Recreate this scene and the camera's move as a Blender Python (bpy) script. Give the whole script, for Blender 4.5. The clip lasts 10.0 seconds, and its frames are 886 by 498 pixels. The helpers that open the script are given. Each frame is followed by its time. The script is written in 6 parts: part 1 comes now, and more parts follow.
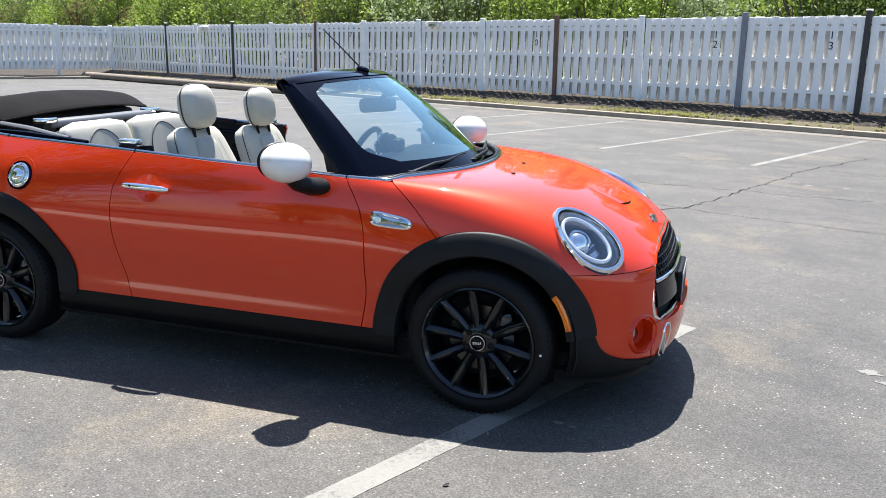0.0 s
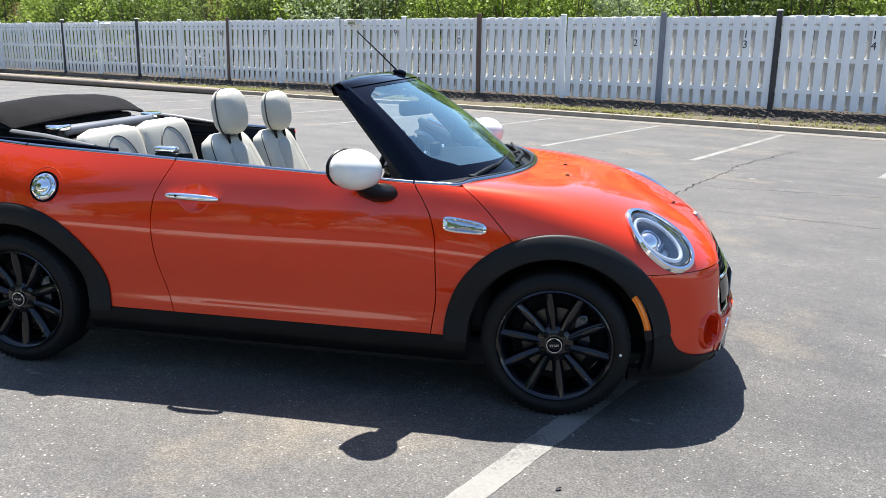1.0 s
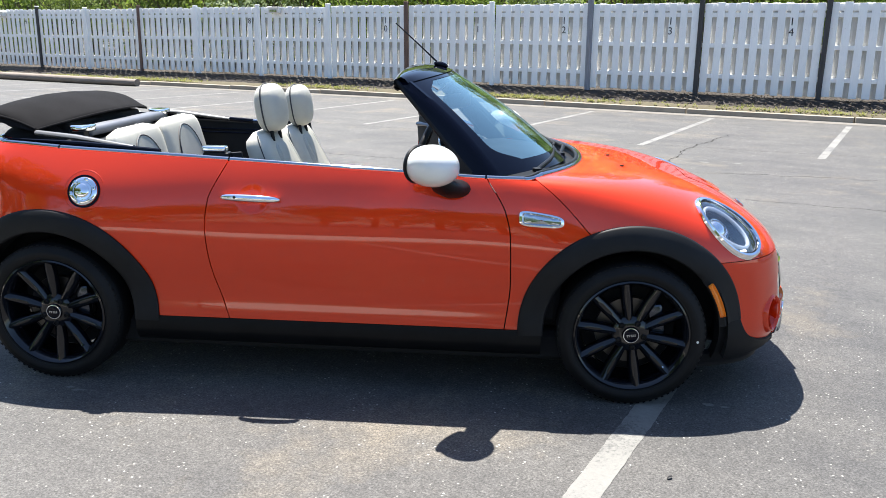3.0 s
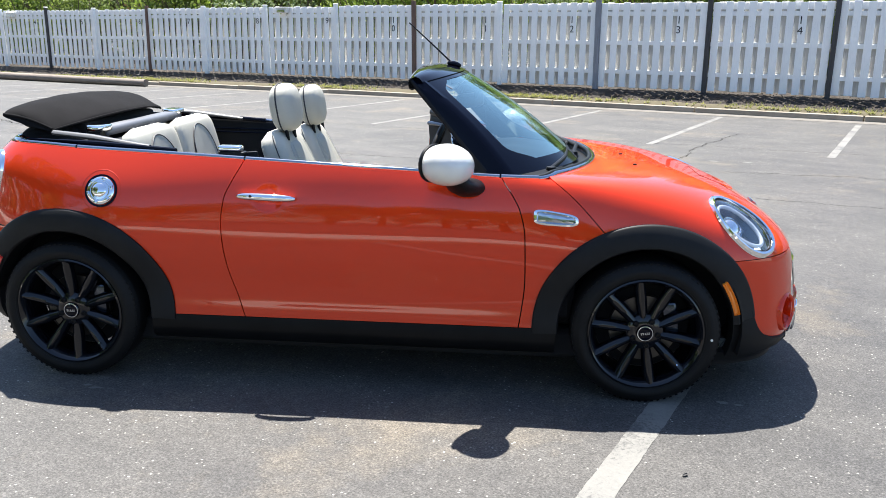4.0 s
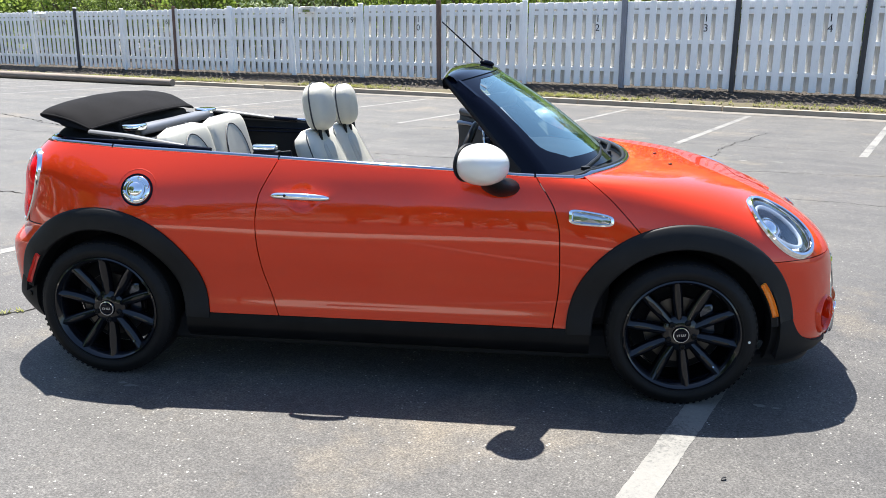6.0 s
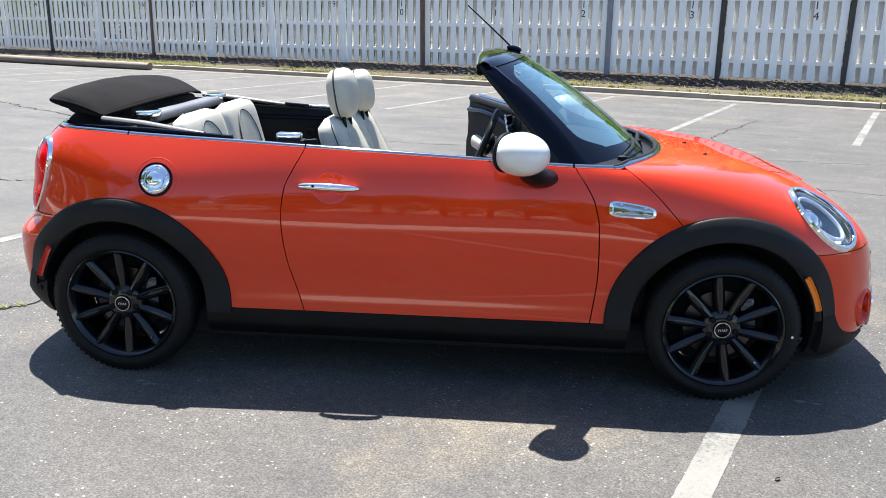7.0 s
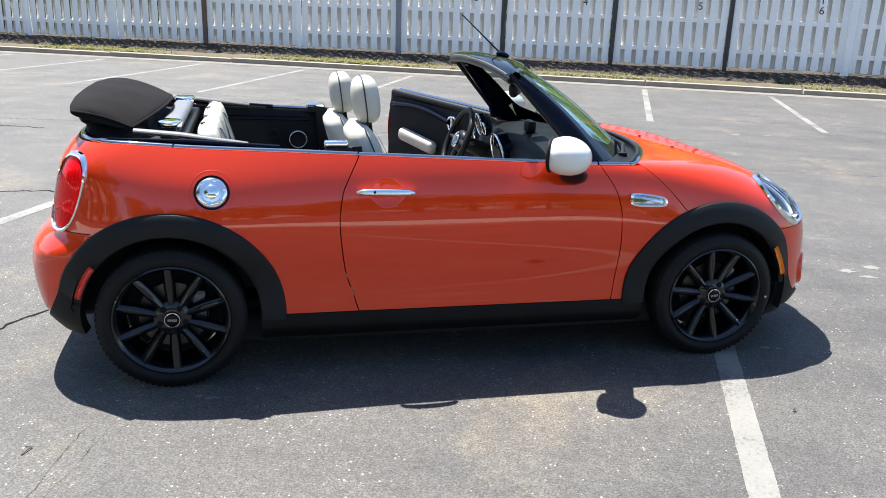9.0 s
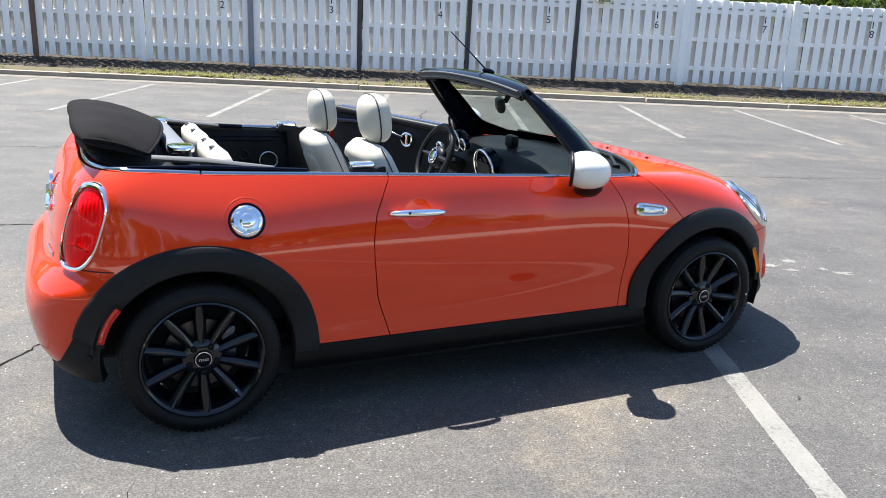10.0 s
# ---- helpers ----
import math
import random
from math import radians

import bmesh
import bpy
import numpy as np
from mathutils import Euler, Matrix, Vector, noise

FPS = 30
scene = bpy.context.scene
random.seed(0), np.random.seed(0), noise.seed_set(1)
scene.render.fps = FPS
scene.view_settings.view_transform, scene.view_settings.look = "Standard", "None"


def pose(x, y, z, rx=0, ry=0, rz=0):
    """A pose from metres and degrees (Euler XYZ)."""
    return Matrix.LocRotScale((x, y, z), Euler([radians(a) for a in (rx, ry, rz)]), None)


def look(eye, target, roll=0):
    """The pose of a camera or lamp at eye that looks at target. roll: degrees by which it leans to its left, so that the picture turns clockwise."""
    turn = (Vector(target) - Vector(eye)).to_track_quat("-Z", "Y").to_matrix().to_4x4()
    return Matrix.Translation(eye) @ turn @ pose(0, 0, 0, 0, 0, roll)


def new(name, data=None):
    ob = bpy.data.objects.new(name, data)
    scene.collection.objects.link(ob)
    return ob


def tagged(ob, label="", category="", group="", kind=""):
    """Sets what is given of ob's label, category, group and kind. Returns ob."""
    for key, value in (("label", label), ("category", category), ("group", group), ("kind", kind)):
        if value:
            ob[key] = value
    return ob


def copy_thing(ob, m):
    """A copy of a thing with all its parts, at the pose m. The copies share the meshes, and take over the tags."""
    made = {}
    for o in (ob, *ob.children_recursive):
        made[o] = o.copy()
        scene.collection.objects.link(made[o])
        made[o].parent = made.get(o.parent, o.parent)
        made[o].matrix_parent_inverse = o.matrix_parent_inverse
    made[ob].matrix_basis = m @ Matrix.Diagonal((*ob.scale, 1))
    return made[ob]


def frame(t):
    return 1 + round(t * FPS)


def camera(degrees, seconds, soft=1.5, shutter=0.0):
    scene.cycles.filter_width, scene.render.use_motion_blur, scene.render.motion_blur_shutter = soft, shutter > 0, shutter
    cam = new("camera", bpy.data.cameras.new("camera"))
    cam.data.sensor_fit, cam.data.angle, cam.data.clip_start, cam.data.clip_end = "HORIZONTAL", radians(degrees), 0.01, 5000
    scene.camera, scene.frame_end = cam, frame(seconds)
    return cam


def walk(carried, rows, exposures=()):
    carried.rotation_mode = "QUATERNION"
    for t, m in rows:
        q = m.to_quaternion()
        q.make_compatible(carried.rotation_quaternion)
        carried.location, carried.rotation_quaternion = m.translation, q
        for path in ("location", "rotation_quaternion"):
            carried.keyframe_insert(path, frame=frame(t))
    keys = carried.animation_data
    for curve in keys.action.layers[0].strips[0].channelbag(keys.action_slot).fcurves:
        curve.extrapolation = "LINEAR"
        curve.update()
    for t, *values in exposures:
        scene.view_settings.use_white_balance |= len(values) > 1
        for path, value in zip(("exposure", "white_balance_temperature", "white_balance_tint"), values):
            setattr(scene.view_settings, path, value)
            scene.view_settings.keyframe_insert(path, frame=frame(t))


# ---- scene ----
cam = camera(56.3, 10.0, 0.8)
PATH = [
    (0, (3.369, -3.825, 1.481), (2.752, -1.983, 1.004), 1.0),
    (0.5, (3.034, -3.975, 1.488), (2.554, -2.093, 1.01), 0.8),
    (1, (2.678, -3.985, 1.494), (2.292, -2.082, 1.015), 1.0),
    (1.5, (2.349, -4.051, 1.498), (2.108, -2.125, 1.018), 1.6),
    (2, (2.161, -3.999, 1.484), (2.031, -2.062, 1.006), 1.7),
    (2.5, (2.039, -3.98, 1.503), (1.879, -2.048, 1.008), 1.1),
    (3, (1.985, -4.038, 1.508), (1.823, -2.109, 1.003), 0.7),
    (4.5, (1.948, -4.059, 1.507), (1.763, -2.133, 1.001), 0.5),
    (5, (1.941, -4.058, 1.506), (1.751, -2.132, 1.0), 0.5),
    (5.5, (1.935, -4.06, 1.509), (1.717, -2.138, 1.001), 0.3),
    (5.7, (1.932, -4.06, 1.51), (1.701, -2.139, 1.002), 0.32),
    (6.8, (1.71, -3.966, 1.492), (1.502, -2.047, 0.967), 0.57),
    (7, (1.645, -3.951, 1.499), (1.478, -2.033, 0.959), 0.8),
    (7.5, (1.411, -4.034, 1.505), (1.345, -2.115, 0.944), 1.2),
    (8, (1.152, -4.159, 1.607), (1.201, -2.25, 1.013), 1.1),
    (8.5, (0.786, -4.153, 1.63), (0.988, -2.254, 1.034), 0.6),
    (9, (0.367, -4.126, 1.643), (0.798, -2.263, 1.056), 2.16),
    (9.5, (-0.031, -4.038, 1.656), (0.57, -2.221, 1.075), 1.73),
    (10, (-0.446, -3.822, 1.638), (0.377, -2.083, 1.091), 2.63),
]
walk(cam, [(t, look(eye, target, roll)) for t, eye, target, roll in PATH], [(0.0, 1.33), (1.0, 1.37), (2.0, 1.48), (10.0, 1.48)])

# ---- world, sun and exposure ----
SUN_TO = Vector((-0.175, 0.40, 1.0)).normalized()
world = bpy.data.worlds.new("sky")
scene.world = world
world.use_nodes = True
_n = world.node_tree.nodes
_sky = _n.new("ShaderNodeTexSky")
_sky.sky_type = "NISHITA"
_sky.sun_disc = False
_sky.sun_elevation = math.asin(SUN_TO.z)
_sky.sun_rotation = math.atan2(SUN_TO.x, SUN_TO.y)
_sky.air_density, _sky.dust_density, _sky.ozone_density = 1.0, 0.6, 3.6
_n["Background"].inputs["Strength"].default_value = 0.098
world.node_tree.links.new(_sky.outputs[0], _n["Background"].inputs["Color"])
_sun = bpy.data.lights.new("sun", "SUN")
_sun.energy, _sun.angle, _sun.color = 5.4, radians(0.53), (1.0, 0.97, 0.915)
_ob = new("sun", _sun)
_ob.matrix_world = look(SUN_TO * 40, (0, 0, 0))

# ---- materials ----


def material(name, color=(0.5, 0.5, 0.5), rough=0.5, metal=0.0, coat=0.0, coat_rough=0.03, spec=0.5, emit=None):
    m = bpy.data.materials.new(name)
    m.use_nodes = True
    b = m.node_tree.nodes["Principled BSDF"]
    b.inputs["Base Color"].default_value = (*color, 1)
    b.inputs["Roughness"].default_value = rough
    b.inputs["Metallic"].default_value = metal
    b.inputs["Coat Weight"].default_value = coat
    b.inputs["Coat Roughness"].default_value = coat_rough
    b.inputs["Specular IOR Level"].default_value = spec
    return m


class Nodes:
    """Short hand for building node trees on a material."""

    def __init__(self, m):
        self.t = m.node_tree
        self.b = self.t.nodes["Principled BSDF"]
        self.co = self.add("ShaderNodeTexCoord").outputs["Object"]

    def add(self, kind, **values):
        n = self.t.nodes.new(kind)
        for k, v in values.items():
            n.inputs[k.replace("_", " ")].default_value = v
        return n

    def link(self, a, b):
        self.t.links.new(a, b)

    def noise(self, scale, detail=4.0, rough=0.55, co=None, stretch=None):
        n = self.add("ShaderNodeTexNoise", Scale=scale, Detail=detail, Roughness=rough)
        src = co or self.co
        if stretch:
            mp = self.add("ShaderNodeMapping", Scale=stretch)
            self.link(src, mp.inputs["Vector"])
            src = mp.outputs[0]
        self.link(src, n.inputs["Vector"])
        return n.outputs["Fac"]

    def ramp(self, fac, *stops):
        r = self.t.nodes.new("ShaderNodeValToRGB")
        while len(r.color_ramp.elements) < len(stops):
            r.color_ramp.elements.new(0.5)
        for e, (at, c) in zip(r.color_ramp.elements, stops):
            e.position = at
            e.color = (c, c, c, 1) if isinstance(c, (int, float)) else (*c, 1)
        self.link(fac, r.inputs[0])
        return r.outputs[0]

    def mix(self, fac, a, b, blend="MIX"):
        n = self.t.nodes.new("ShaderNodeMix")
        n.data_type, n.blend_type = "RGBA", blend
        for at, v in ((0, fac), (6, a), (7, b)):
            if isinstance(v, (int, float)):
                n.inputs[at].default_value = v
            elif isinstance(v, tuple):
                n.inputs[at].default_value = (*v, 1)
            else:
                self.link(v, n.inputs[at])
        return n.outputs[2]

    def bump(self, height, strength, distance):
        n = self.add("ShaderNodeBump", Strength=strength, Distance=distance)
        self.link(height, n.inputs["Height"])
        self.link(n.outputs[0], self.b.inputs["Normal"])

    def color(self, c):
        self.link(c, self.b.inputs["Base Color"])

    def rough(self, c):
        self.link(c, self.b.inputs["Roughness"])


def asphalt():
    m = material("asphalt", rough=0.74, spec=0.42)
    k = Nodes(m)
    big = k.noise(0.22, 5, 0.6)
    mid = k.noise(1.3, 6, 0.66)
    streak = k.noise(0.8, 5, 0.62, stretch=(0.3, 1.9, 1))
    coarse = k.noise(19, 6, 0.76)
    fine = k.noise(112, 4, 0.8)
    vor = k.add("ShaderNodeTexVoronoi", Scale=120.0)
    k.link(k.co, vor.inputs["Vector"])
    c = k.ramp(big, (0.34, (0.048, 0.048, 0.049)), (0.66, (0.084, 0.082, 0.079)))
    c = k.mix(0.5, c, k.ramp(mid, (0.36, (0.036, 0.036, 0.038)), (0.64, (0.106, 0.102, 0.095))))
    c = k.mix(0.36, c, k.ramp(streak, (0.35, (0.050, 0.050, 0.051)), (0.68, (0.106, 0.102, 0.096))))
    # sandy worn patches
    sand = k.ramp(k.noise(0.75, 7, 0.72), (0.54, 0.0), (0.72, 0.6))
    c = k.mix(sand, c, (0.172, 0.146, 0.108))
    c = k.mix(0.38, c, k.ramp(coarse, (0.34, 0.42), (0.5, 0.97), (0.66, 1.5)), "MULTIPLY")
    c = k.mix(0.38, c, k.ramp(vor.outputs["Color"], (0.12, 0.4), (0.5, 0.95), (0.88, 1.7)), "MULTIPLY")
    c = k.mix(0.78, c, k.ramp(fine, (0.36, 0.25), (0.5, 0.92), (0.64, 1.75)), "MULTIPLY")
    # pale stones showing in the worn surface, more in some places than in others
    pick = k.add("ShaderNodeTexVoronoi", Scale=74.0)
    k.link(k.co, pick.inputs["Vector"])
    stone = k.ramp(pick.outputs["Color"], (0.0, 0.0), (0.80, 0.0), (0.84, 1.0))
    near = k.ramp(pick.outputs["Distance"], (0.20, 1.0), (0.38, 0.0))
    where = k.ramp(k.noise(2.6, 7, 0.78), (0.46, 0.03), (0.60, 1.0))
    k.color(k.mix(k.mix(1.0, k.mix(1.0, stone, near, "MULTIPLY"), where, "MULTIPLY"), k.mix(1.0, c, (1.01, 0.98, 0.95), "MULTIPLY"), (0.50, 0.48, 0.43)))
    k.bump(k.mix(0.5, fine, coarse), 0.5, 0.006)
    return m


def line_paint():
    m = material("road_paint", rough=0.7)
    k = Nodes(m)
    wear = k.noise(55, 6, 0.8)
    patch = k.noise(2.5, 4, 0.6)
    both = k.mix(0.5, wear, patch)
    c = k.ramp(both, (0.41, (0.075, 0.073, 0.070)), (0.485, (0.165, 0.16, 0.146)), (0.7, (0.225, 0.216, 0.193)))
    k.color(c)
    k.bump(wear, 0.4, 0.004)
    return m


def car_paint():
    m = material("orange_paint", rough=0.50, metal=0.10, coat=1.0, coat_rough=0.012, spec=0.08)
    m.node_tree.nodes["Principled BSDF"].inputs["Coat IOR"].default_value = 1.52
    k = Nodes(m)
    flake = k.noise(900, 2, 0.6)
    c = k.ramp(flake, (0.3, (0.60, 0.030, 0.0024)), (0.7, (0.74, 0.041, 0.0040)))
    # fine dust dulls the lacquer here and there
    dust = k.ramp(k.noise(3.2, 6, 0.7), (0.45, 0.008), (0.75, 0.05))
    k.color(c)
    k.link(dust, k.b.inputs["Coat Roughness"])
    return m


def plastic(name, color, rough, grain=700, strength=0.15, spec=0.3):
    m = material(name, color, rough, spec=spec)
    k = Nodes(m)
    n = k.noise(grain, 2, 0.6)
    k.bump(n, strength, 0.001)
    dust = k.noise(7, 5, 0.65)
    lighter = tuple(min(1, c * 1.3 + 0.003) for c in color)
    k.color(k.ramp(dust, (0.35, color), (0.75, lighter)))
    return m


def fabric(name, color):
    m = material(name, color, 0.9, spec=0.08)
    k = Nodes(m)
    w = k.noise(420, 2, 0.7)
    d = k.noise(5, 5, 0.6)
    k.color(k.ramp(d, (0.3, tuple(c * 0.8 for c in color)), (0.75, tuple(c * 1.5 for c in color))))
    k.bump(w, 0.35, 0.0015)
    return m


def leather(name, color):
    m = material(name, color, 0.48, spec=0.4)
    k = Nodes(m)
    vor = k.add("ShaderNodeTexVoronoi", Scale=260.0)
    k.link(k.co, vor.inputs["Vector"])
    d = k.noise(9, 4, 0.6)
    k.color(k.ramp(d, (0.3, tuple(c * 0.92 for c in color)), (0.7, tuple(min(1, c * 1.04) for c in color))))
    k.bump(vor.outputs["Distance"], 0.12, 0.0015)
    return m


def glass(name, tint=(0.86, 0.95, 0.92), rough=0.0, gain=0.15, film=(1, 1, 1)):
    """Thin clear pane: see-through with a sharp gloss."""
    m = bpy.data.materials.new(name)
    m.use_nodes = True
    t = m.node_tree
    t.nodes.remove(t.nodes["Principled BSDF"])
    out = t.nodes["Material Output"]
    clear = t.nodes.new("ShaderNodeBsdfTransparent")
    clear.inputs[0].default_value = (*tint, 1)
    gloss = t.nodes.new("ShaderNodeBsdfGlossy")
    gloss.inputs["Roughness"].default_value = rough
    gloss.inputs["Color"].default_value = (*film, 1)
    face = t.nodes.new("ShaderNodeLayerWeight")
    power = t.nodes.new("ShaderNodeMath")
    power.operation = "POWER"
    power.inputs[1].default_value = 4.0
    mul = t.nodes.new("ShaderNodeMath")
    mul.operation = "MULTIPLY_ADD"
    mul.inputs[1].default_value = 0.65
    mul.inputs[2].default_value = gain
    mix = t.nodes.new("ShaderNodeMixShader")
    t.links.new(face.outputs["Facing"], power.inputs[0])
    t.links.new(power.outputs[0], mul.inputs[0])
    t.links.new(mul.outputs[0], mix.inputs[0])
    t.links.new(clear.outputs[0], mix.inputs[1])
    t.links.new(gloss.outputs[0], mix.inputs[2])
    t.links.new(mix.outputs[0], out.inputs["Surface"])
    return m


def board_paint():
    """Chalky white fence paint, worn grey, different from board to board."""
    m = material("fence_paint", rough=0.8)
    k = Nodes(m)
    info = k.add("ShaderNodeObjectInfo")
    g = k.noise(6, 6, 0.7, stretch=(7, 7, 0.7))
    base = k.ramp(info.outputs["Random"], (0.0, (0.87, 0.865, 0.845)), (1.0, (0.95, 0.94, 0.915)))
    worn = k.ramp(g, (0.50, 0.0), (0.84, 0.5))
    c = k.mix(worn, base, (0.66, 0.67, 0.67))
    spots = k.ramp(k.noise(14, 5, 0.75), (0.66, 0.0), (0.74, 0.8))
    k.color(k.mix(spots, c, (0.26, 0.24, 0.21)))
    k.bump(g, 0.3, 0.004)
    return m


def wood(name, color, dark, stretch=(9, 9, 0.5)):
    m = material(name, rough=0.85)
    k = Nodes(m)
    g = k.noise(5, 6, 0.7, stretch=stretch)
    k.color(k.ramp(g, (0.3, dark), (0.7, color)))
    k.bump(g, 0.4, 0.005)
    return m


def concrete():
    m = material("concrete", rough=0.9)
    k = Nodes(m)
    a = k.noise(1.2, 6, 0.7)
    b = k.noise(40, 4, 0.7)
    c = k.ramp(a, (0.3, (0.23, 0.19, 0.142)), (0.7, (0.41, 0.355, 0.28)))
    k.color(k.mix(0.5, c, k.ramp(b, (0.3, 0.5), (0.7, 1.0)), "MULTIPLY"))
    k.bump(b, 0.5, 0.006)
    return m


def mulch():
    m = material("mulch", rough=0.95)
    k = Nodes(m)
    a = k.noise(0.9, 5, 0.65)
    b = k.noise(38, 4, 0.75, stretch=(1, 2.2, 1))
    c = k.ramp(b, (0.35, (0.014, 0.011, 0.009)), (0.55, (0.045, 0.035, 0.027)), (0.75, (0.13, 0.105, 0.08)))
    k.color(k.mix(k.ramp(a, (0.55, 0.0), (0.75, 0.45)), c, (0.12, 0.095, 0.07)))
    k.bump(b, 0.8, 0.03)
    return m


def leaf(name, lo, hi):
    m = material(name, rough=0.55, spec=0.3)
    k = Nodes(m)
    geo = k.add("ShaderNodeNewGeometry")
    k.color(k.ramp(geo.outputs["Random Per Island"], (0.0, lo), (1.0, hi)))
    k.b.inputs["Subsurface Weight"].default_value = 0.0
    tr = k.t.nodes.new("ShaderNodeBsdfTranslucent")
    mix = k.t.nodes.new("ShaderNodeMixShader")
    mix.inputs[0].default_value = 0.45
    k.link(k.ramp(geo.outputs["Random Per Island"], (0.0, lo), (1.0, hi)), tr.inputs[0])
    k.link(k.b.outputs[0], mix.inputs[1])
    k.link(tr.outputs[0], mix.inputs[2])
    k.link(mix.outputs[0], k.t.nodes["Material Output"].inputs["Surface"])
    return m


M = dict(
    asphalt=asphalt(), line=line_paint(), paint=car_paint(), board=board_paint(), concrete=concrete(), mulch=mulch(),
    crack=material("crack", (0.020, 0.019, 0.018), 0.95, spec=0.0),
    cladding=plastic("black_cladding", (0.007, 0.0073, 0.008), 0.55, 700, 0.15, 0.22),
    dash=plastic("dashboard_grain", (0.0075, 0.0085, 0.010), 0.48, 500, 0.15, 0.10),
    header=material("satin_black", (0.003, 0.0036, 0.008), 0.06, 0, 0.0, 0.0, 0.13),
    greyrail=material("grey_rail", (0.10, 0.10, 0.10), 0.35, 0.0, 0.0, 0.03, 0.4),
    pad=plastic("grey_pad", (0.115, 0.12, 0.135), 0.45, 300, 0.1, 0.4),
    redrib=material("dark_red", (0.20, 0.001, 0.003), 0.25, 0, 1.0, 0.03, 0.0),
    sill=plastic("black_sill", (0.003, 0.0031, 0.0036), 0.4, 700, 0.1, 0.14),
    trim=plastic("black_trim", (0.007, 0.007, 0.0078), 0.42, 700, 0.15, 0.18),
    gloss=material("gloss_black", (0.002, 0.0028, 0.008), 0.06, 0, 0.0, 0.06, 0.15),
    dark=material("dark_void", (0.006, 0.006, 0.007), 0.9),
    rubber=plastic("tyre_rubber", (0.006, 0.006, 0.0064), 0.62, 300, 0.3, 0.2),
    rim=material("black_wheel", (0.0035, 0.004, 0.0065), 0.14, 0.0, 0.5, 0.02, 0.25),
    steel=material("brake_steel", (0.10, 0.095, 0.09), 0.42, 1.0),
    chrome=material("chrome", (0.86, 0.87, 0.88), 0.05, 1.0),
    satin=material("satin_metal", (0.44, 0.47, 0.51), 0.10, 1.0),
    brightrail=material("bright_rail", (0.34, 0.37, 0.42), 0.07, 1.0),
    backboard=None,
    white=material("white_paint", (0.74, 0.73, 0.69), 0.3, 0, 1.0),
    cream=leather("cream_leather", (0.52, 0.495, 0.425)),
    creamgrey=leather("cream_perforated", (0.43, 0.42, 0.375)),
    piping=material("dark_piping", (0.03, 0.03, 0.035), 0.6),
    cloth=fabric("black_canvas", (0.0085, 0.008, 0.0085)),
    carpet=fabric("black_carpet", (0.012, 0.012, 0.013)),
    pane=glass("windscreen_glass", (0.86, 0.96, 0.92), 0.0, 0.35, (0.80, 1.0, 0.93)),
    lens=glass("lamp_lens", (0.95, 0.97, 1.0)),
    mirror=material("mirror_glass", (0.9, 0.9, 0.9), 0.0, 1.0),
    red=glass("red_lens", (0.98, 0.16, 0.22), 0.0, 0.015),
    redbowl=material("lamp_reflector", (0.92, 0.012, 0.034), 0.4, 0.0),
    amber=material("amber_lens", (0.90, 0.26, 0.02), 0.25, 0, 1.0),
    redmark=material("red_marker", (0.62, 0.03, 0.02), 0.3, 0, 1.0),
    lamp=material("lamp_bowl", (0.055, 0.062, 0.080), 0.18, 0.9),
    drl=material("light_guide", (0.46, 0.49, 0.54), 0.25, 0.0, 1.0),
    brownpost=wood("brown_post", (0.20, 0.125, 0.09), (0.10, 0.06, 0.05)),
    darkpost=wood("weathered_post", (0.085, 0.08, 0.078), (0.035, 0.033, 0.033)),
    greypost=wood("grey_post", (0.30, 0.31, 0.34), (0.17, 0.17, 0.19)),
    bark=wood("bark", (0.16, 0.12, 0.09), (0.05, 0.04, 0.03)),
    pole=wood("log_grey", (0.34, 0.28, 0.225), (0.125, 0.096, 0.078), (0.4, 9, 9)),
    ink=material("number_black", (0.03, 0.03, 0.035), 0.8),
    leaf_a=leaf("leaf_spring", (0.14, 0.22, 0.03), (0.38, 0.47, 0.10)),
    leaf_b=leaf("leaf_mid", (0.07, 0.11, 0.025), (0.22, 0.28, 0.07)),
    leaf_c=leaf("leaf_pale", (0.20, 0.27, 0.12), (0.40, 0.46, 0.26)),
    leaf_d=leaf("leaf_dry", (0.16, 0.11, 0.05), (0.28, 0.20, 0.09)),
    grass=leaf("grass", (0.14, 0.17, 0.035), (0.42, 0.40, 0.13)),
    plate=material("plate_grey", (0.30, 0.31, 0.32), 0.4),
)

# ---- mesh helpers ----


def raw(name, verts, faces, mat, parent=None, label="", smooth=True, sharp=42):
    """One mesh object out of vertices and faces, under a thing or a part."""
    me = bpy.data.meshes.new(name)
    me.from_pydata([tuple(map(float, v)) for v in verts], [], [tuple(map(int, f)) for f in faces])
    me.validate()
    if smooth:
        me.polygons.foreach_set("use_smooth", [True] * len(me.polygons))
        me.set_sharp_from_angle(angle=radians(sharp))
    me.materials.append(mat)
    ob = new(name, me)
    if parent is not None:
        ob.parent = parent
    if label:
        ob["label"] = label
    return ob


def part(name, geo, mat, parent, label="", smooth=True, sharp=42):
    return raw(name, geo[0], geo[1], mat, parent, label, smooth, sharp)


def join(*geos):
    verts, faces = [], []
    for v, f in geos:
        n = len(verts)
        verts.extend(v)
        faces.extend([tuple(i + n for i in q) for q in f])
    return verts, faces


def moved(geo, m):
    return [tuple(m @ Vector(v)) for v in geo[0]], geo[1]


def mirrored(geo):
    return [(v[0], -v[1], v[2]) for v in geo[0]], [tuple(reversed(f)) for f in geo[1]]


